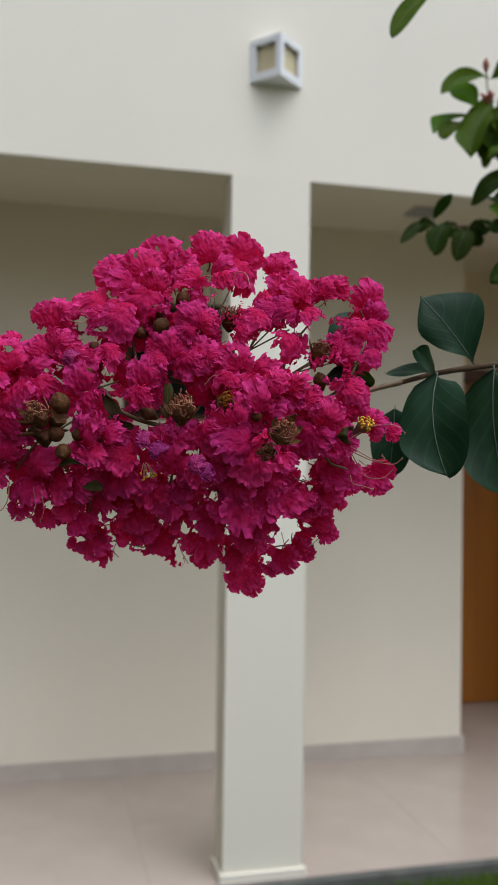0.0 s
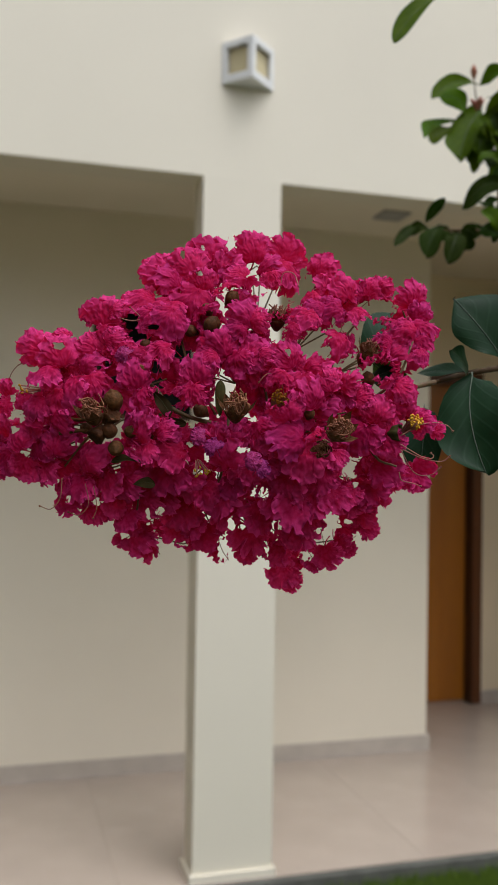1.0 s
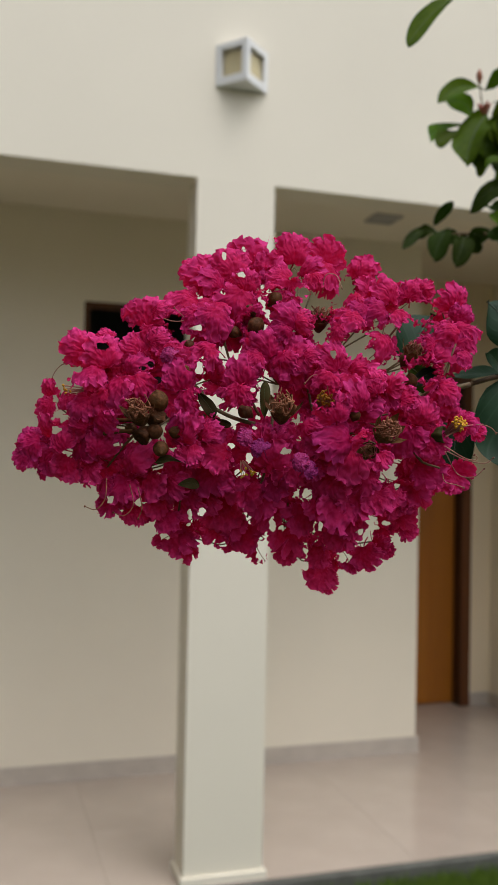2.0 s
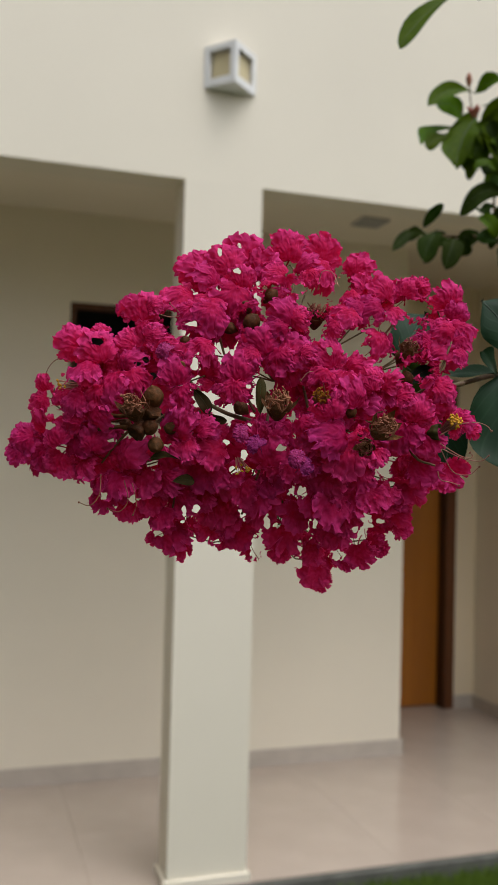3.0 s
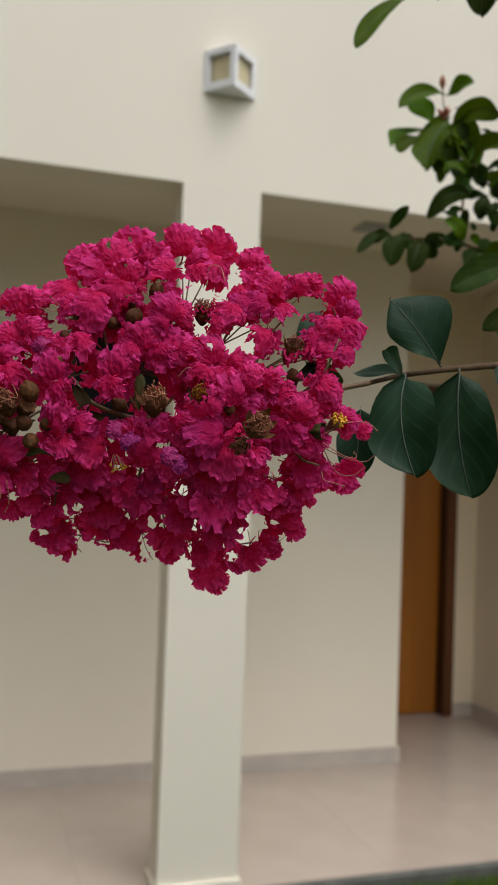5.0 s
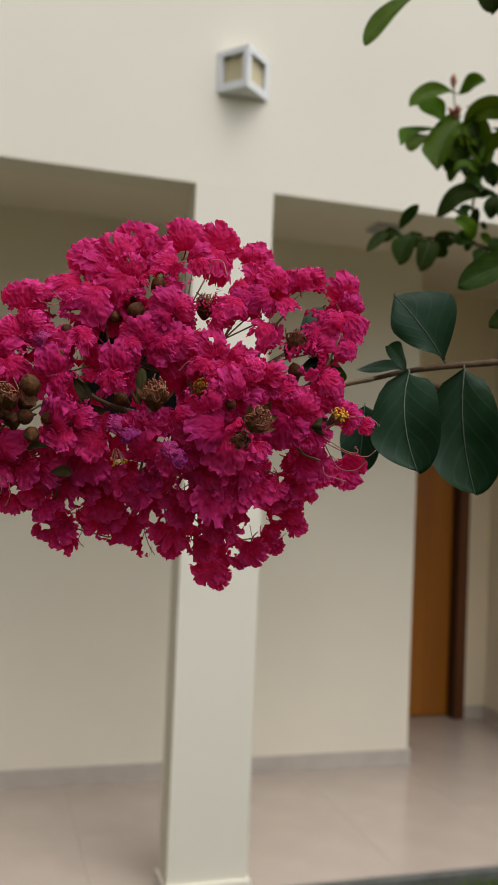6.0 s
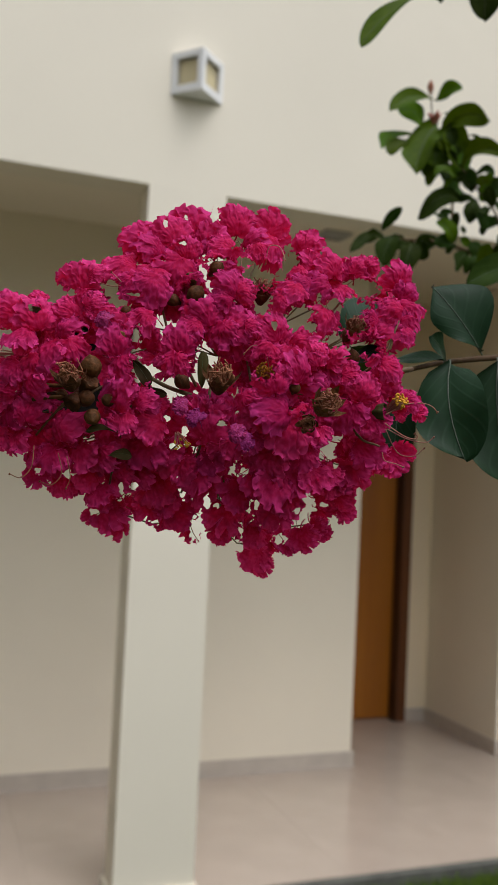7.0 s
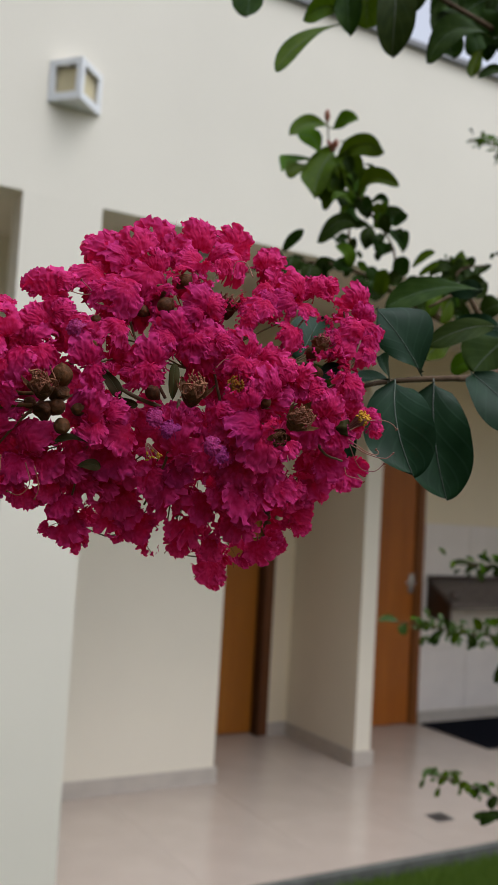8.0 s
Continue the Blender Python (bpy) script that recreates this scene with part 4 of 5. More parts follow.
tree = thing("crape_myrtle_tree", "crape myrtle with a crimson-pink flower panicle and green leafy branches", "flowering tree")
trunk = bmesh.new()
tube(trunk, bend([(1.62, 0.95, -0.13), (1.60, 0.96, 0.5), (1.55, 0.99, 1.1), (1.50, 1.03, 1.7), (1.47, 1.05, 2.2)]), taper(0.035, 0.014, 25), 10)
trunk = part("trunk", trunk, TWIG, tree, "slender grey-brown trunk")


def scatter(points, count, length, reach, kinds, seed):
    """Small leaves along a sprig, as (base, tip, width, kind)."""
    rng = random.Random(seed)
    run, out = bend(points, 6), []
    for k in range(count):
        base = run[rng.randrange(len(run))] + Vector((rng.uniform(-1, 1), rng.uniform(-1, 1), rng.uniform(-1, 1))) * reach
        size = length * rng.uniform(0.7, 1.25)
        way = Vector((rng.uniform(-1, 0.6), rng.uniform(-0.5, 0.5), rng.uniform(-0.9, 0.7))).normalized()
        out.append((*base, *(base + way * size), size * rng.uniform(0.4, 0.55), rng.choice(kinds)))
    return out


def branch(points, thick, thin, leaves=(), joins=None, label="", name="branch", sides=7, mat=TWIG, **how):
    run = bend([*points, joins] if joins else points, 5)
    b = part(name, tube(bmesh.new(), run, taper(thin, thick, len(run)), sides), mat, tree, label)
    for i, bunch in enumerate(leaves):
        grow(b, bunch, seed=len(run) + 7 * i, **how)
    return b


near = branch(NEARSTEM[2:] + [(0.55, 0.76, 1.63), (0.95, 0.88, 1.66)], 0.0024, 0.0010, [NEAR_LEAVES[1:4], HID_LEAVES], (1.53, 1.0, 1.5), "flowering branch with broad blue-green leaves", facing=(-0.5, -0.85, -0.3), loose=0.10)
grow(near, [NEAR_LEAVES[0], NEAR_LEAVES[4]], facing=(-0.4, -0.7, 0.55), loose=0.06, seed=5)
grow(near, SIDE_LEAVES[1:], facing=(-0.3, -0.55, 0.75), loose=0.06, seed=6)
grow(near, SIDE_LEAVES[:1], facing=(-0.6, -0.65, 0.45), loose=0.03, seed=7)
branch(BACKSTEM + [(0.70, 0.86, 1.60), (1.1, 0.95, 1.55)], 0.005, 0.0009, [BACK_LEAVES], (1.54, 1.0, 1.4), facing=(-0.5, -0.85, -0.1), broad=1.0)
branch(SHOOTSTEM, 0.0016, 0.0006, [SHOOT_LEAVES, SHOOT_LOW_LEAVES, scatter(SHOOTSTEM[3:5], 9, 0.024, 0.012, "ggD", 3)], label="leafy shoot with a reddish tip", facing=(-0.5, -0.85, 0.25), broad=1.25, loose=0.4, bow=0.24)
branch(TWIGSTEM, 0.0013, 0.0009, [scatter(TWIGSTEM[:3], 30, 0.019, 0.012, "gDD", 5), scatter(SHOOTSTEM[5:], 10, 0.017, 0.010, "DDg", 9)], facing=(-0.5, -0.85, 0.1), broad=1.1, loose=0.6)
branch(RUNNERSTEM + [(1.1, 1.04, 1.62)], 0.006, 0.0009, [RUNNER_LEAVES, RUNNER_R_LEAVES, scatter(RUNNERSTEM[:6], 12, 0.024, 0.012, "DDg", 8)], (1.53, 1.0, 1.5), facing=(-0.5, -0.85, 0.1), broad=1.25, loose=0.45)
branch(RUNNER2, 0.0009, 0.0016, [scatter(RUNNER2, 26, 0.026, 0.02, "DDg", 4)], facing=(-0.5, -0.85, 0.1), loose=0.6)
branch(OVERSTEM + [(1.1, 1.05, 2.0)], 0.004, 0.0010, [OVER_LEAVES, OVER2_LEAVES, scatter([(x, y, z + 0.045) for x, y, z in OVERSTEM[4:]], 50, 0.042, 0.032, "DDD", 21)], (1.48, 1.04, 2.05), "overhanging leafy branch", facing=(-0.5, -0.85, -0.1), broad=1.08, bow=0.22)
branch(OVERSTEM2, 0.0016, 0.0009)
branch(SPRIGAS, 0.003, 0.0008, [SPRIGA_LEAVES, scatter(SPRIGAS, 22, 0.015, 0.012, "ggD", 14)], (1.475, 1.05, 2.1), broad=0.8)
# many pale lime leaves on two low sprigs imitate haze
branch(SPRIGBS, 0.003, 0.0008, [SPRIGB_LEAVES, scatter(SPRIGBS[1:], 95, 0.017, 0.019, "gll", 34)], (1.55, 0.99, 1.1), broad=0.9)
branch(SPRIGCS, 0.003, 0.0008, [SPRIGC_LEAVES, scatter(SPRIGCS, 34, 0.02, 0.014, "DDg", 18)], (1.54, 1.0, 1.2), broad=0.9)
branch(SPRIGDS, 0.003, 0.0008, [SPRIGD_LEAVES, scatter(SPRIGDS, 55, 0.016, 0.014, "gll", 24)], (1.58, 0.97, 0.75), broad=0.9)

# ---- the flower panicle, in millimetres: right, up, outward from its heart ----
HEART = pose(0.1915, 0.6465, 1.5544, 0, 0, -18.23)
MM = 0.001


def at(u, w, v):
    return HEART @ Vector((u * MM, -v * MM, w * MM))


def petal_mesh(seed, crumple=1.0):
    """One clawed petal, 16 mm across: a crumpled blade with a ruffled rim of small round lobes and a few deep notches, on a thin claw behind it. Blade's heart at the origin, y outward."""
    rng = random.Random(seed)
    bm = bmesh.new()
    rings, sides, r0, off = 18, 126, 0.0082, 31.7 * seed + 5
    folds, cup, dome = rng.choice((10, 11, 12, 13)), rng.uniform(-20, 25), rng.uniform(35, 70) if crumple > 0.7 else rng.uniform(-12, 22)
    notches = [(rng.uniform(-0.6, 3.7), rng.uniform(0.05, 0.11), rng.uniform(0.15, 0.38 if crumple > 0.7 else 0.5)) for _ in range(rng.choice((2, 3, 4) if crumple > 0.7 else (4, 5, 6)))]
    uv = bm.loops.layers.uv.new("UVMap")
    hub, rows = bm.verts.new((0, -0.0036, 0)), []
    qs = [((i + 1) / rings) ** 0.8 for i in range(rings)]
    for q in qs:
        row = []
        for k in range(sides):
            a = k * math.tau / sides
            c, s = math.cos(a), math.sin(a)
            wander = noise.noise((1.5 * c + off, 1.5 * s, 4))
            phase = folds * a + 2.2 * wander
            rim = 1 + 0.13 * s - 0.48 * math.exp(-((a - 1.5 * math.pi) / 0.72) ** 2) + 0.2 * q * q * noise.noise((1.4 * c + off, 1.4 * s, 0))
            for at_, wide, deep in notches:
                gap = (a - at_ + math.pi) % math.tau - math.pi
                rim -= deep * q ** 2.5 * math.exp(-(gap / wide) ** 4)
            rim += q ** 5 * (0.13 + 0.08 * wander) * (abs(math.sin(1.1 * phase + 2 * wander)) ** 0.6 - 0.75)
            r = r0 * q * rim
            x, y = 1.06 * r * c, r * s - 0.0036 * (1 - q)
            g, h, e = (x / 0.0046, y / 0.0046, off), (x / 0.0019, y / 0.0019, off + 7), (x / 0.0010, y / 0.0010, off + 3)
            edge = min(1, max(0.12, (y + 0.006) / 0.007))
            frill = q ** 4 * edge
            z = cup * x * x - dome * (x * x + y * y) + 0.0030 * q * noise.noise(g)
            z += frill * (0.0004 * math.sin(phase) + 0.0024 * noise.noise((x / 0.0017, y / 0.0017, off + 9)))
            z += crumple * edge * (0.0016 * (0.22 - abs(noise.noise(h))) + 0.0006 * noise.noise(e)) * (0.45 + 0.55 * q)
            push = noise.noise_vector(h) * 0.0010 * q * crumple + noise.noise_vector(e) * 0.0005 * q
            swing = 0.0006 * frill * math.cos(phase + 0.5)
            row.append(bm.verts.new((x + push.x - s * swing, y + push.y + c * swing, z)))
        rows.append(row)
    for k in range(sides):
        f = bm.faces.new((hub, rows[0][k], rows[0][(k + 1) % sides]))
        for loop, where in zip(f.loops, ((0, (k + 0.5) / sides), (qs[0], k / sides), (qs[0], (k + 1) / sides))):
            loop[uv].uv = where
    for (p, a), (q, b) in zip(zip(qs, rows), zip(qs[1:], rows[1:])):
        for k in range(sides):
            f = bm.faces.new((a[k], b[k], b[(k + 1) % sides], a[(k + 1) % sides]))
            for loop, where in zip(f.loops, ((p, k / sides), (q, k / sides), (q, (k + 1) / sides), (p, (k + 1) / sides))):
                loop[uv].uv = where
    for f in bm.faces:
        f.smooth = True
    tube(bm, [(0, -0.0070, -0.0105), (0.0003, -0.0058, -0.006), (0, -0.0044, -0.0022), (0, -0.0030, -0.0002)], [0.00030, 0.00030, 0.00035, 0.0003], 5)
    me = bpy.data.meshes.new("petal")
    bm.to_mesh(me)
    bm.free()
    me.materials.append(PETAL)
    return me


def arrays(me):
    """A mesh's points, corners, face starts and map as arrays."""
    xyz, uvs = np.empty(3 * len(me.vertices), np.float32), np.empty(2 * len(me.loops), np.float32)
    idx, start = np.empty(len(me.loops), np.int32), np.empty(len(me.polygons), np.int32)
    me.vertices.foreach_get("co", xyz)
    me.loops.foreach_get("vertex_index", idx)
    me.polygons.foreach_get("loop_start", start)
    me.uv_layers[0].uv.foreach_get("vector", uvs)
    return xyz.reshape(-1, 3), idx, start, uvs.reshape(-1, 2)


def from_arrays(name, xyz, idx, start, uvs, tissue):
    me = bpy.data.meshes.new(name)
    me.vertices.add(len(xyz))
    me.loops.add(len(idx))
    me.polygons.add(len(start))
    me.vertices.foreach_set("co", np.ascontiguousarray(xyz, np.float32).ravel())
    me.loops.foreach_set("vertex_index", idx.astype(np.int32))
    me.polygons.foreach_set("loop_start", start.astype(np.int32))
    me.polygons.foreach_set("use_smooth", np.ones(len(start), bool))
    me.uv_layers.new(name="UVMap").uv.foreach_set("vector", np.ascontiguousarray(uvs, np.float32).ravel())
    me.update(calc_edges=True)
    me.materials.append(tissue)
    return me


CRUMPLED = [petal_mesh(i, 1.0) for i in range(14)]
FANNED = [petal_mesh(50 + i, 0.5) for i in range(9)]
STORE = {me.name: arrays(me) for me in CRUMPLED + FANNED}
stalks = bmesh.new()
main = bend([Vector(NEARSTEM[2]), Vector(NEARSTEM[1]), at(46, 4, -36), at(10, -4, -32), at(-12, -3, -15), at(-26, 2, -13), at(-36, 11, -17), at(-58, 6, -22), at(-80, -2, -24)], 6)
tube(stalks, main, taper(1.15 * MM, 0.5 * MM, len(main)), 8)
SIDE = [((10, 0, -16), (4, 25, -25), (-8, 48, -38)), ((-10, 0, -15), (-22, 22, -20), (-26, 42, -32)), ((30, 3, -18), (34, 24, -22), (42, 36, -26)),
        ((45, 5, -20), (56, 14, -16), (62, 28, -18)), ((20, 1, -16), (22, -22, -22), (18, -46, -38)), ((-5, 0, -15), (-8, -22, -20), (-14, -38, -28)),
        ((-30, 0, -14), (-36, -18, -16), (-40, -36, -26)), ((-50, -1, -18), (-60, -12, -18), (-66, -20, -18)), ((40, 4, -18), (48, -14, -16), (56, -18, -14)),
        ((12, -3, -30), (24, -6, -16), (31, -10, -2)), ((-34, 0, -14), (-42, -2, -10), (-47, -6, -6))]
for a, b, c in SIDE:
    tube(stalks, bend([at(*a), at(*b), at(*c)], 4), taper(0.6 * MM, 0.4 * MM, 9), 6)
panicle = part("flower_panicle", stalks, STALK, tree, "dense panicle of crinkled crimson-pink flowers")


# gaps right through the head, in its face, cut along lines to the camera at 3.5 s
CAMERA_POINT = (-7.0, -18.0, 309.0)
# room before the buds, spent flowers and small leaves: centre, half-widths, and the depth from which it is clear
ROOM = [(-2, 2, 6.5, 7, -8), (-51, -3, 8, 8, -8), (-44, -8, 7, 9, -8), (12, 42, 5, 6, -36), (12, 32, 3.5, 6, -36), (34, -5, 7, 5, -2), (31, -11, 5, 5, -6), (46, 25, 5, 5, -24),
        (13, 6, 4, 4.5, -16), (62, -4, 3.5, 5, -22), (-12, 34, 5, 4, -22), (-8, 6, 3, 7, -14), (-29, 3, 4, 5, -18), (-41, -18, 6, 2.5, -12), (50, 17, 6, 4, -30), (48, 34, 6, 4, -34), (-4, 45, 5, 3, -26), (-15, 0, 4, 3, -14), (-35, -26, 3, 2, -14)]


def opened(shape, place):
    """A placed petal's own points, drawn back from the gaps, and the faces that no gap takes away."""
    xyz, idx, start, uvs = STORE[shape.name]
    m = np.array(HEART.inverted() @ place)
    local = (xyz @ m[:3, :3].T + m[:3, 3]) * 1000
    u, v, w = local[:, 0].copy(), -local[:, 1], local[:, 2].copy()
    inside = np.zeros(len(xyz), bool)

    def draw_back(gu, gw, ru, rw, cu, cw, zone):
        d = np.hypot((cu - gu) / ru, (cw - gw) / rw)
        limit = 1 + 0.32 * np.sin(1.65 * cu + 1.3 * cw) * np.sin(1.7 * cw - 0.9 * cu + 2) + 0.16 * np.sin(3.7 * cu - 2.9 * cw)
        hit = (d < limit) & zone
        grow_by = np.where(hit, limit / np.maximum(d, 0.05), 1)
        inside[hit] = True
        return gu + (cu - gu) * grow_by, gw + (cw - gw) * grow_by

    f = CAMERA_POINT[2] / (CAMERA_POINT[2] - v)
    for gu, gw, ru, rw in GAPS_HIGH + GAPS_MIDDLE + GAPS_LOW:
        pu, pw = CAMERA_POINT[0] + (u - CAMERA_POINT[0]) * f, CAMERA_POINT[1] + (w - CAMERA_POINT[1]) * f
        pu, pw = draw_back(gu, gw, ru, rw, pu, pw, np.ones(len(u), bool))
        u, w = CAMERA_POINT[0] + (pu - CAMERA_POINT[0]) / f, CAMERA_POINT[1] + (pw - CAMERA_POINT[1]) / f
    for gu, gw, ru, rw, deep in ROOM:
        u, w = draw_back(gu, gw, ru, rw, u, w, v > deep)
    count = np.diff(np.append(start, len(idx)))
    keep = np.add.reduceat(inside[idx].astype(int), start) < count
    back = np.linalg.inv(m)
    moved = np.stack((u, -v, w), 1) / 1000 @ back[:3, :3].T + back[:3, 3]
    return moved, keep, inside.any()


def kept(shape, points, place, keep):
    """Points, corners, starts and map of the faces kept, moved to their place."""
    xyz, idx, start, uvs = STORE[shape.name]
    count = np.diff(np.append(start, len(idx)))
    corner = np.repeat(keep, count)
    used, fresh = np.unique(idx[corner], return_inverse=True)
    m = np.array(place)
    return points[used] @ m[:3, :3].T + m[:3, 3], fresh, np.concatenate(([0], np.cumsum(count[keep])[:-1])), uvs[corner]


LOOSE = []


def put_petal(u, w, v, angle, size, rng, shapes, own=True):
    """A petal whose blade is centred at (u, w, v), pointing at an angle in the panicle's face."""
    a = radians(angle)
    along = Vector((math.cos(a), -0.15 + rng.uniform(-0.3, 0.2), math.sin(a))).normalized()
    face = Vector((0.008 * u, -1.0, 0.016 * w + 0.12)) + 0.5 * Vector((rng.uniform(-1, 1), rng.uniform(-0.4, 0.4), rng.uniform(-1, 1)))
    face = (face - face.dot(along) * along).normalized()
    scale = size / 16.0
    turn = HEART.to_3x3() @ Matrix((along.cross(face), along, face)).transposed()
    shape, heart = rng.choice(shapes), at(u - 0.06 * size * math.cos(a), w - 0.06 * size * math.sin(a), v)
    place = Matrix.LocRotScale(heart, turn.to_quaternion(), (scale, scale, scale))
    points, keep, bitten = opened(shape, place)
    if keep.sum() > 150:
        if not own:
            LOOSE.append(kept(shape, points, place, keep))
        else:
            if bitten:
                ob = new("petal", from_arrays("petal", *kept(shape, points, Matrix(), keep), PETAL))
            else:
                ob = new("petal", shape)
            ob.matrix_basis = place
            ob.parent = panicle
    return heart + turn @ Vector((0, -0.007 * scale, -0.0105 * scale))


rng = random.Random(11)
CLUSTERS = ((PETALS_DOME, 1.6, CRUMPLED), (PETALS_CREST, 0.5, CRUMPLED + FANNED[:5]), (PETALS_SHOULDER, 0.6, CRUMPLED), (PETALS_RIGHT_WING, 0.8, CRUMPLED), (PETALS_HEART, 1.0, CRUMPLED),
            (PETALS_RIGHT_FRONT, 1.5, CRUMPLED), (PETALS_RIGHT_LOW, 1.9, FANNED), (PETALS_HANGING, 0.7, FANNED), (PETALS_MIDDLE, 1.4, FANNED + CRUMPLED[:5]), (PETALS_LEFT_FRONT, 1.4, FANNED + CRUMPLED),
            (PETALS_LEFT_WING, 1.6, CRUMPLED), (PETALS_LEFT_TIP, 1.4, CRUMPLED))
pedicels = bmesh.new()
for bunch, fill, shapes in CLUSTERS:
    mid = Vector((sum(p[0] for p in bunch) / len(bunch), sum(p[1] for p in bunch) / len(bunch), sum(p[2] for p in bunch) / len(bunch) - 24))
    for i, (u, w, v, angle, size) in enumerate(bunch):
        foot = put_petal(u, w, v + rng.uniform(-3, 3), angle, size * 0.97, rng, shapes)
        for extra in range(int(fill + rng.random())):
            put_petal(u * 0.96 + rng.uniform(-4, 4), w * 0.96 + rng.uniform(-4, 4), v - rng.uniform(4, 13), angle + rng.uniform(-90, 90), min(size, 14) * rng.uniform(0.8, 1.05), rng, shapes, own=False)
        if i % 3 == 0:
            tube(pedicels, bend([at(*(mid * 0.6)), at(*(Vector((u, w, v - 16)) * 0.5 + mid * 0.5)), foot], 3), 0.32 * MM, 5)
# petals deeper inside, behind the outer ones
for u, w, v, angle, size in ((3, 9, -22, 80, 15), (9, 3, -24, 330, 13), (-3, -4, -20, 250, 14), (8, 14, -22, 30, 12), (-20, 8, -24, 100, 12), (-28, 16, -22, 70, 12), (-27, 9, -22, 200, 10)):
    put_petal(u, w, v, angle, size, rng, FANNED, own=False)
for i in range(34):
    a, r = rng.uniform(0, math.tau), math.sqrt(rng.random())
    u, w = -8 + 58 * r * math.cos(a), -4 + 30 * r * math.sin(a)
    put_petal(u, w, -24 - 26 * rng.random() - 0.008 * w * w, rng.uniform(0, 360), rng.uniform(13, 17), rng, FANNED, own=False)


def joined(pieces):
    """One mesh out of many petals."""
    count = edge = 0
    spots, corners, starts, maps = [], [], [], []
    for xyz, idx, start, uvs in pieces:
        spots.append(xyz)
        corners.append(idx + count)
        starts.append(start + edge)
        maps.append(uvs)
        count, edge = count + len(xyz), edge + len(idx)
    return from_arrays("petals", *(np.concatenate(a) for a in (spots, corners, starts, maps)), PETAL)


for k, (u, w, v, angle) in enumerate(((-14, -8, 2, 100), (-9, -12, 3, 40), (4, -16, 6, 250), (7, -19, 5, 300), (-42, 21, -4, 60))):
    shape = CRUMPLED[k]
    ob = new("petal", from_arrays("petal", *STORE[shape.name], FADED))
    ob.matrix_basis = Matrix.Translation(at(u, w, v)) @ HEART.to_3x3().to_4x4() @ Matrix.Rotation(radians(70), 4, "X") @ Matrix.Rotation(radians(angle), 4, "Z") @ Matrix.Scale(0.42, 4)
    ob.parent = panicle
    tagged(ob, "wilting violet-tinged petal")
inner = new("inner_petals", joined(LOOSE))
inner.parent = panicle
tagged(inner, "crowded crinkled crimson-pink petals", kind="stuff")
part("stalk_spray", pedicels, STALK, panicle, "thin olive flower stalks")


def lathe(bm, profile, sides=12, ribs=0.0, m=Matrix()):
    rows = [[bm.verts.new(m @ Vector((r * (1 + ribs * math.cos(6 * k * math.tau / sides)) * math.cos(k * math.tau / sides), r * (1 + ribs * math.cos(6 * k * math.tau / sides)) * math.sin(k * math.tau / sides), z))) for k in range(sides)] for r, z in profile]
    for a, b in zip(rows, rows[1:]):
        for k in range(sides):
            bm.faces.new((a[k], a[(k + 1) % sides], b[(k + 1) % sides], b[k])).smooth = True
    bm.faces.new(rows[0][::-1]), bm.faces.new(rows[-1])
    return bm


def towards(u, w, v, du, dw, dv):
    """A pose at a place of the panicle whose z axis points along (du, dw, dv)."""
    way = HEART.to_3x3() @ Vector((du, -dv, dw))
    return Matrix.Translation(at(u, w, v)) @ way.to_track_quat("Z", "Y").to_matrix().to_4x4()


def bud(u, w, v, r, du, dw, dv):
    shape = [(0.25, -1.5), (0.42, -1.15), (0.80, -0.55), (0.98, 0.0), (0.90, 0.45), (0.62, 0.85), (0.30, 1.1), (0.06, 1.32)]
    m = towards(u, w, v - 4, du, dw, dv)
    part("bud", lathe(bmesh.new(), [(a * r * 0.9 * MM, b * r * 0.9 * MM) for a, b, _ in bend([(*p, 0) for p in shape], 3)], 24, 0.025, m), BUD, panicle, "round olive-brown flower bud")


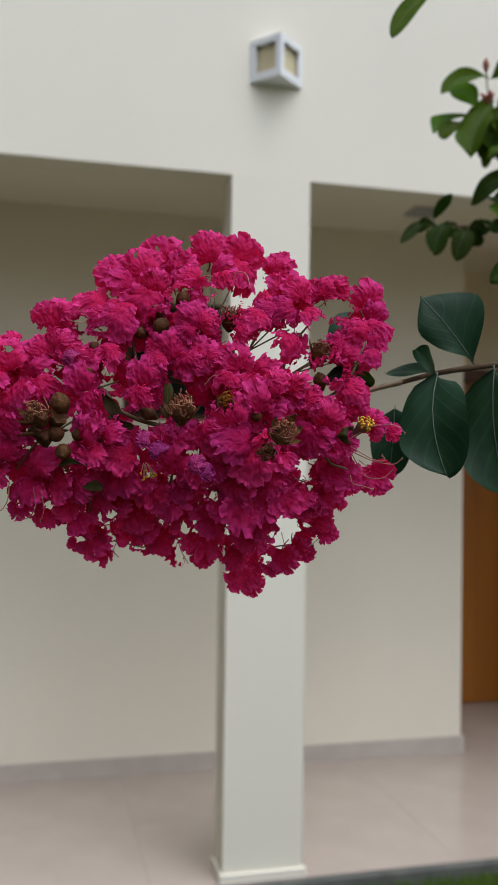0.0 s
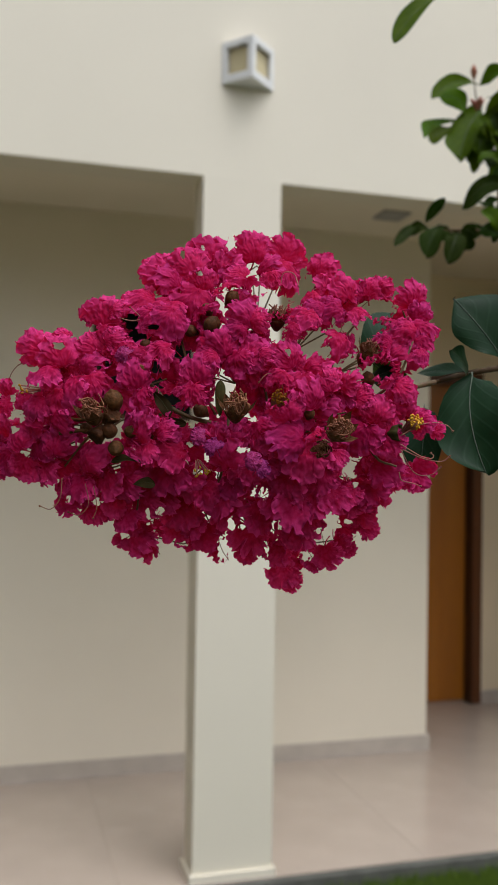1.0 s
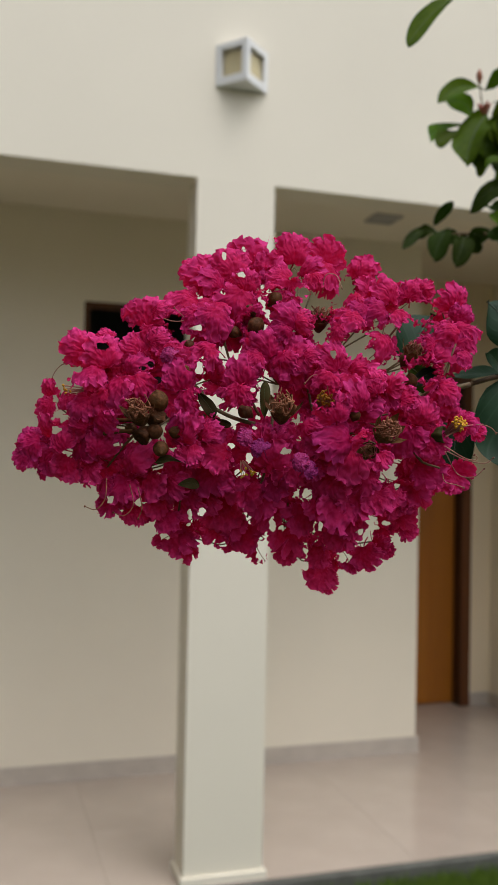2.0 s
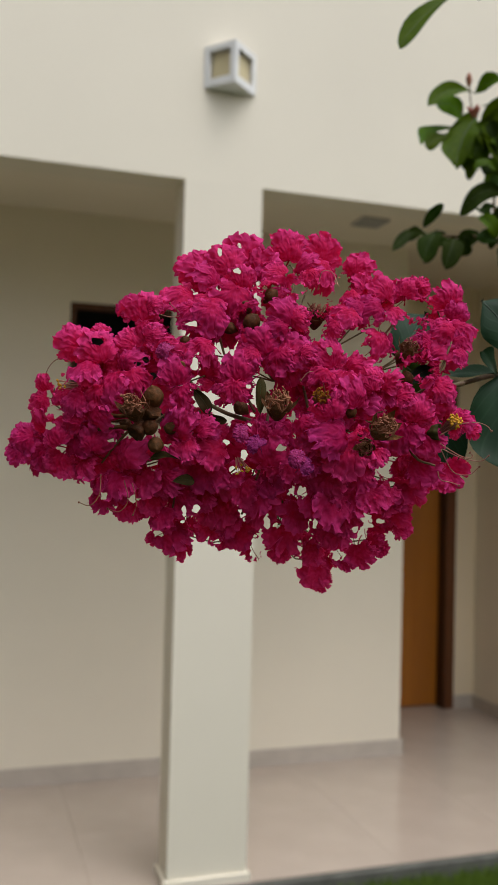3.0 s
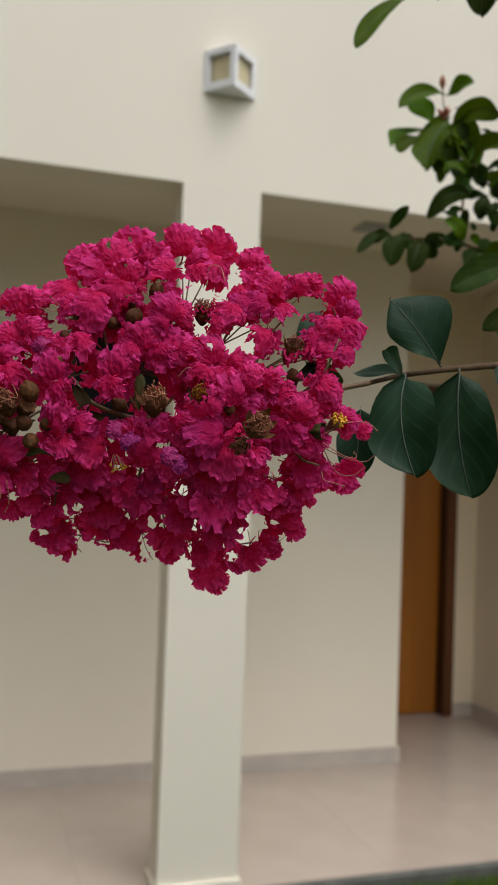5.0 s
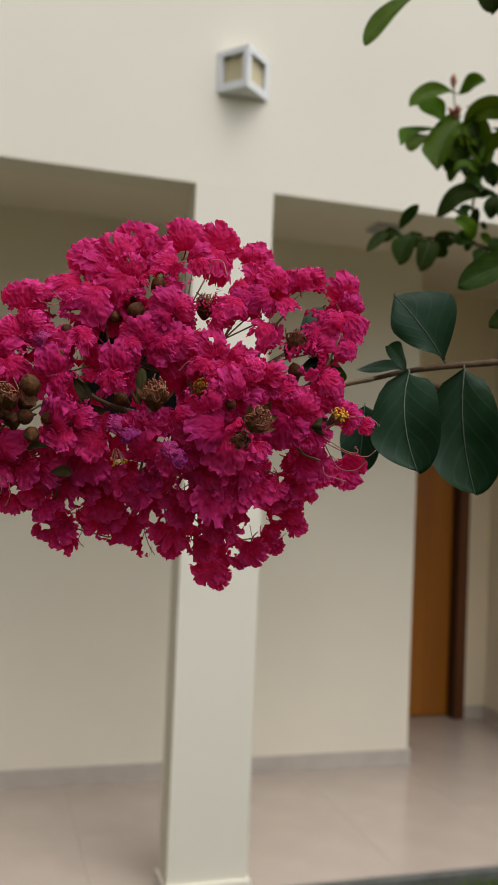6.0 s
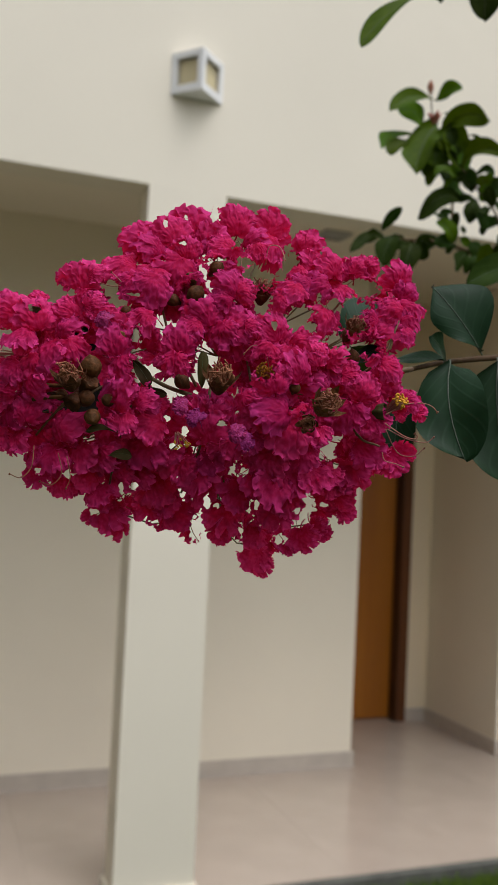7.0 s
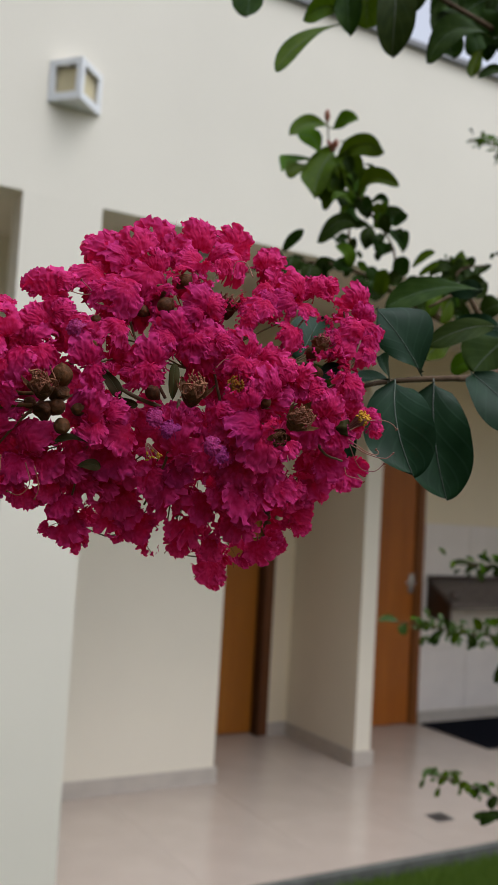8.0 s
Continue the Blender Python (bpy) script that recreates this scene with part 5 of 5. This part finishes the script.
def spent_flower(u, w, v, du, dw, dv, size=1.0, seed=0):
    """A ribbed calyx cup whose pointed lobes stand round a tangle of dried stamens."""
    rng = random.Random(seed)
    m = towards(u, w, v, du, dw, dv) @ Matrix.Scale(size * 1.02 * MM, 4)
    cup = lathe(bmesh.new(), [(0.5, -3.2), (1.0, -2.7), (1.9, -1.5), (2.6, 0.0), (2.6, 0.9), (1.8, 0.6)], 24, 0.16, m)
    for k in range(6):
        turn = m @ Matrix.Rotation(k * math.tau / 6 + rng.uniform(-0.2, 0.2), 4, "Z")
        out, high = rng.uniform(0.0, 2.2), rng.uniform(3.2, 5.6)
        rim = [cup.verts.new(turn @ Vector(p)) for p in ((2.7, -1.7, 0.6), (3.1, 0, 0.6), (2.7, 1.7, 0.6), (3.6 + 0.5 * out, -1.0, 0.6 * high), (3.9 + 0.5 * out, 0, 0.6 * high), (3.6 + 0.5 * out, 1.0, 0.6 * high), (3.4 + out, 0, high))]
        for q in ((0, 1, 4, 3), (1, 2, 5, 4), (3, 4, 6), (4, 5, 6)):
            cup.faces.new([rim[n] for n in q])
    cup = part("calyx", cup, BUD, panicle, "brown ribbed calyx of a faded flower")
    tangle = bmesh.new()
    for k in range(30):
        a, r = rng.uniform(0, 6.3), rng.uniform(0.3, 2.0)
        p, wide = [Vector((r * math.cos(a) * 0.6, r * math.sin(a) * 0.6, 0.3))], rng.uniform(1.6, 4.3)
        for step in range(4):
            a += rng.uniform(-0.7, 1.1)
            p.append(Vector((math.cos(a) * rng.uniform(0.4, 1) * wide, math.sin(a) * rng.uniform(0.4, 1) * wide, 1.2 + 1.3 * step + rng.uniform(-1.2, 0.8))))
        tube(tangle, [m @ q for q in bend(p, 4)], rng.uniform(0.16, 0.26) * MM * size, 5)
    part("stamen_tangle", tangle, DRIED, panicle, "tangled reddish-brown dried stamens")


def fresh_stamens(u, w, v, du, dw, dv, count=52, seed=0):
    """A tuft of short filaments tipped with yellow anthers."""
    rng = random.Random(seed)
    m = towards(u, w, v, du, dw, dv) @ Matrix.Scale(MM, 4)
    hairs, grains = bmesh.new(), bmesh.new()
    for k in range(count):
        a, r = rng.uniform(0, 6.3), 2.9 * math.sqrt(rng.random())
        tip = Vector((1.3 * r * math.cos(a), 0.8 * r * math.sin(a), rng.uniform(0.4, 3.4)))
        tube(hairs, [m @ q for q in bend([(0.3 * tip.x, 0.3 * tip.y, -5), (0.6 * tip.x, 0.6 * tip.y, -2), tip], 3)], 0.16 * MM, 4)
        lathe(grains, [(0.12, -0.7), (0.36, -0.35), (0.40, 0.25), (0.14, 0.7)], 6, 0, m @ Matrix.Translation(tip) @ Matrix.Rotation(rng.uniform(0, 6), 4, "Z") @ Matrix.Rotation(rng.uniform(0.5, 2), 4, "X"))
    part("filament_tuft", hairs, PALE_STAMEN, panicle, "pale stamen filaments")
    part("anther_tuft", grains, ANTHER, panicle, "bright yellow anthers")


def long_stamen(points, mat=PALE_STAMEN):
    run = [at(*p) for p in bend(points, 5)]
    bm = tube(bmesh.new(), run, taper(0.20 * MM, 0.15 * MM, len(run)), 5)
    tip = Matrix.Translation(run[-1]) @ Matrix.Scale(MM, 4)
    part("stamen", lathe(bm, [(0.12, -0.7), (0.32, -0.35), (0.32, 0.25), (0.12, 0.7)], 8, 0, tip @ Matrix.Rotation(1.1, 4, "X")), mat, panicle, "long curved stamen")


def open_calyx(u, w, v, du, dw, dv, size=1.0, tissue=LEAF_OLIVE):
    """The ribbed green cup of an open flower."""
    m = towards(u, w, v, du, dw, dv) @ Matrix.Scale(size * MM, 4)
    part("calyx", lathe(bmesh.new(), [(0.6, -4.0), (1.3, -3.2), (2.2, -1.6), (2.7, 0.2), (3.2, 2.4), (2.6, 1.6), (0.8, 0.4)], 24, 0.12, m), tissue, panicle, "ribbed calyx cup")


open_calyx(55, -6, -13, 0.9, 0.05, 0.45)
open_calyx(-47, -2, -5, 0.5, 0.5, 0.5, 1.0, BUD)
open_calyx(-51, -8, -5, -0.5, -0.6, 0.4, 1.0, BUD)
for run in (((-65, -2, -9), (-60, -3, -7), (-55, -3, -5)), ((-66, -8, -9), (-59, -7, -7), (-55, -7, -5))):
    part("flower_stalk", tube(bmesh.new(), [at(*p) for p in bend(run, 4)], 0.7 * MM, 7), BUD, panicle, "reddish-brown flower stalk")
for b in ((-46, 4, -2, 4.0, -0.1, 0.8, 0.6), (-47, -7, -1, 3.2, 0.3, 0.5, 0.8), (-45, -13, -3, 3.2, 0.2, -0.5, 0.8), (-40, -7, -4, 2.6, 0.7, -0.2, 0.7), (-12, 33, -12, 3.6, 0.5, 0.6, 0.6), (-14, 39, -14, 2.6, -0.4, 0.5, 0.8),
          (-5, 44, -17, 3.0, 0.6, 0.5, 0.6), (-15, 1, -6, 3.0, -0.6, 0.4, 0.7), (12, 25, -24, 2.2, 0.1, 0.9, 0.4), (46, 14, -16, 3.0, -0.2, 0.8, 0.5), (44, 22, -16, 2.8, 0.3, 0.9, 0.4), (-37, 15, -5, 2.6, 0.4, 0.5, 0.8), (24, 0, 0, 2.2, 0.2, 0.6, 0.8),
          (-20, 31, -14, 2.6, -0.8, 0.2, 0.6), (-56, -6, -4, 2.4, -0.6, 0.2, 0.8), (-36, 25, -10, 2.4, -0.3, 0.5, 0.8)):
    bud(*b)
for i, s in enumerate(((-52, -2, -1, -0.1, 0.75, 0.65, 1.2), (-2, 0, -3, 0.1, 0.8, 0.6, 1.3), (33, -7, 5, 0.35, 0.5, 0.8, 1.25), (12, 36, -26, 0.1, 0.97, 0.3, 1.1), (45, 23, -15, 0.35, 0.85, 0.4, 0.95), (29, -12, 0, -0.3, -0.3, 0.9, 0.8))):
    spent_flower(*s, seed=i)
for i, s in enumerate(((13, 5, -9, 0.5, 0.7, 0.6), (61, -3, -12, 0.6, 0.6, 0.5), (-80, 8, -15, -0.9, -0.1, 0.4), (-15, -20, -6, 0.2, -0.6, 0.8))):
    fresh_stamens(*s, count=10 if i > 1 else 52, seed=i)
for run in (((-64, -24, -6), (-64, -31, -4), (-67, -35, -3), (-71, -34, -3)), ((-56, -26, -8), (-54, -33, -5), (-57, -37, -4), (-61, -36, -4)), ((-53, -27, -8), (-51, -34, -5), (-52, -38, -4)),
            ((57, -7, -11), (64, -3, -12), (70, -2, -13), (74, -3, -13), (76, -5, -13)), ((57, -10, -11), (64, -14, -12), (68, -15, -12), (69, -14, -12), (68, -13, -12)), ((58, -12, -11), (65, -15, -12), (72, -16, -13), (75, -14, -13)), ((57, -12, -10), (62, -20, -12), (68, -21, -13), (72, -18, -14)), ((57, -20, -14), (58, -23, -14), (62, -24, -14), (65, -25, -15)),
            ((15, 7, -8), (13, 13, -5), (9, 14, -4), (6, 11, -4)), ((20, 48, -20), (18, 54, -24), (14, 54, -24), (13, 48, -26)),
            ((-48, 36, -16), (-42, 34, -14), (-38, 35, -14), (-42, 39, -14)), ((-78, 17, -16), (-83, 18, -17), (-87, 14, -18), (-88, 8, -18))):
    long_stamen(run, DRIED if run[0][0] < -50 and run[0][1] < -20 else PALE_STAMEN)

# fine filaments of the open flowers, seen in the gaps between the petals
spray = bmesh.new()
for bunch in (PETALS_HANGING, PETALS_RIGHT_LOW, PETALS_SHOULDER):
    for u, w, v, angle, size in bunch:
        a = radians(angle + rng.uniform(-60, 60))
        p = Vector((u, w, v - 14)) - 9 * Vector((math.cos(a), math.sin(a), 0))
        q = p + Vector((9 * math.cos(a), 9 * math.sin(a), rng.uniform(-3, 3)))
        r = q + Vector((5 * math.cos(a + rng.uniform(-1, 1)), 5 * math.sin(a + rng.uniform(-1, 1)), 1))
        tube(spray, [at(*c) for c in bend([p, q, r], 4)], 0.17 * MM, 4)
tagged(part("filament_spray", spray, DRIED, panicle), "fine reddish stamen filaments", kind="stuff")
BRACTS = [(-8, -1, -10, -8, 12, -10, 6), (-33, 8, -13, -26, -1, -11, 7), (-27, -2, -11, -20, -4, -9, 5),
          (-47, -18, -9, -36, -18, -8, 7), (-39, -26, -11, -31, -26, -10, 6), (44, 12, -26, 57, 19, -24, 13)]
grow(panicle, [(*at(*b[:3]), *at(*b[3:6]), b[6] * MM, "p" if i == 5 else "o") for i, b in enumerate(BRACTS)], loose=0.9, seed=9, broad=0.66)

# young panicles of small green buds at the ends of two shoots
for heart, reach, seed in (((0.634, 0.991, 1.696), 0.017, 3), ((0.733, 1.13, 1.803), 0.015, 4)):
    rng, cluster, stems = random.Random(seed), bmesh.new(), bmesh.new()
    for k in range(38):
        way = Vector((rng.gauss(0, 1), rng.gauss(0, 1), rng.gauss(0, 1))).normalized() * reach * rng.random() ** 0.5
        spot_at = Vector(heart) + Vector((way.x, way.y, 0.8 * way.z))
        size = rng.uniform(0.9, 1.7) * MM
        lathe(cluster, [(0.3 * size, -1.3 * size), (size, -0.3 * size), (0.9 * size, 0.6 * size), (0.2 * size, 1.3 * size)], 7, 0, Matrix.Translation(spot_at) @ Matrix.Rotation(rng.uniform(-0.8, 0.8), 4, "X"))
        tube(stems, [Vector(heart) + Vector((0.012, 0.006, -0.012)), (Vector(heart) + spot_at) / 2 - Vector((0, 0, 0.003)), spot_at], 0.0004, 4)
    buds = part("bud_cluster", cluster, LEAF_LIME, tree, "cluster of small unopened green buds")
    part("bud_stalk", stems, TWIG, buds)

tip = bmesh.new()
lathe(tip, [(0.3, -8), (1.5, -5), (3.4, 0), (3.8, 4), (2.2, 8), (0.6, 11)], 10, 0.1, Matrix.Translation((0.626, 1.239, 1.985)) @ Matrix.Scale(MM, 4))
part("leaf_bud", tip, ROSE_TIP, tree, "reddish young shoot tip")
tip = bmesh.new()
for k in range(4):
    a = 1.4 * k
    lathe(tip, [(0.3, -5), (2.6, 0), (2.9, 5), (0.6, 11)], 8, 0.1, Matrix.Translation(LOWTIP) @ Matrix.Rotation(0.7, 4, (math.cos(a), math.sin(a), 0)) @ Matrix.Scale(MM, 4))
part("leaf_bud", tip, ROSE_TIP, tree, "reddish folded young leaves")

# ---- lawn ----
rng = random.Random(5)
points, faces = [], []
for i in range(120000):
    if i < 60000:
        x, y = min(6.3, max(-2.6, rng.gauss(2.3, 1.7))), 3.500 - min(5.0, rng.expovariate(1.9))
    else:
        x, y = rng.uniform(-2.65, 6.35), 3.45 - 8.4 * rng.random() ** 1.6
    h, a, lean = rng.uniform(0.03, 0.085), rng.uniform(0, 6.3), rng.uniform(0, 0.03)
    dx, dy, w = math.cos(a), math.sin(a), rng.uniform(0.0012, 0.0024)
    k = len(points)
    points += [(x - w * dx, y - w * dy, -0.091), (x + w * dx, y + w * dy, -0.091), (x - lean * dy * 0.4, y + lean * dx * 0.4, -0.09 + 0.6 * h), (x - lean * dy, y + lean * dx - 0.0, -0.09 + h)]
    faces += [(k, k + 1, k + 2), (k + 2, k + 1, k + 3)]
me = bpy.data.meshes.new("grass")
me.from_pydata(points, [], faces)
me.materials.append(GRASS)
tagged(new("grass", me), "short green lawn grass beside the porch", "grass", kind="stuff")

# ---- wall tiles behind the counter, then floor tiles, laid piece by piece ----
wainscot = thing("wall_tiling", "pale grey-white tiles on the wall above and below the counter", "wall tiles", pose(4.48, 5.507, 0.09))
wainscot["kind"] = "structure"
bmt = box(bmesh.new(), 0.002, 0.448, -0.010, -0.001, 0.002, 0.458)
tile_me = mesh_of(bmt, "tile", WALL_TILE, bevel=0.0015)
for i in range(5):
    for k in range(3):
        ob = new("tile", tile_me)
        ob.matrix_basis = pose(0.45 * i, 0, 0.46 * k)
        ob.parent = wainscot

shared = {}
ys = (3.546, 4.14, 4.74, 5.34, 5.94)
xs = [-3.61 + 0.6 * i for i in range(18)]
for x0, x1 in zip(xs, xs[1:]):
    for y0, y1 in zip(ys, ys[1:]):
        key = round(y1 - y0, 3)
        if key not in shared:
            shared[key] = mesh_of(box(bmesh.new(), 0.0005, x1 - x0 - 0.0005, 0.0005, y1 - y0 - 0.0005, -0.009, 0.0), "tile", TILE, bevel=0.0004)
        ob = new("tile", shared[key])
        ob.matrix_basis = pose(x0, y0, 0)
        ob.parent = floor
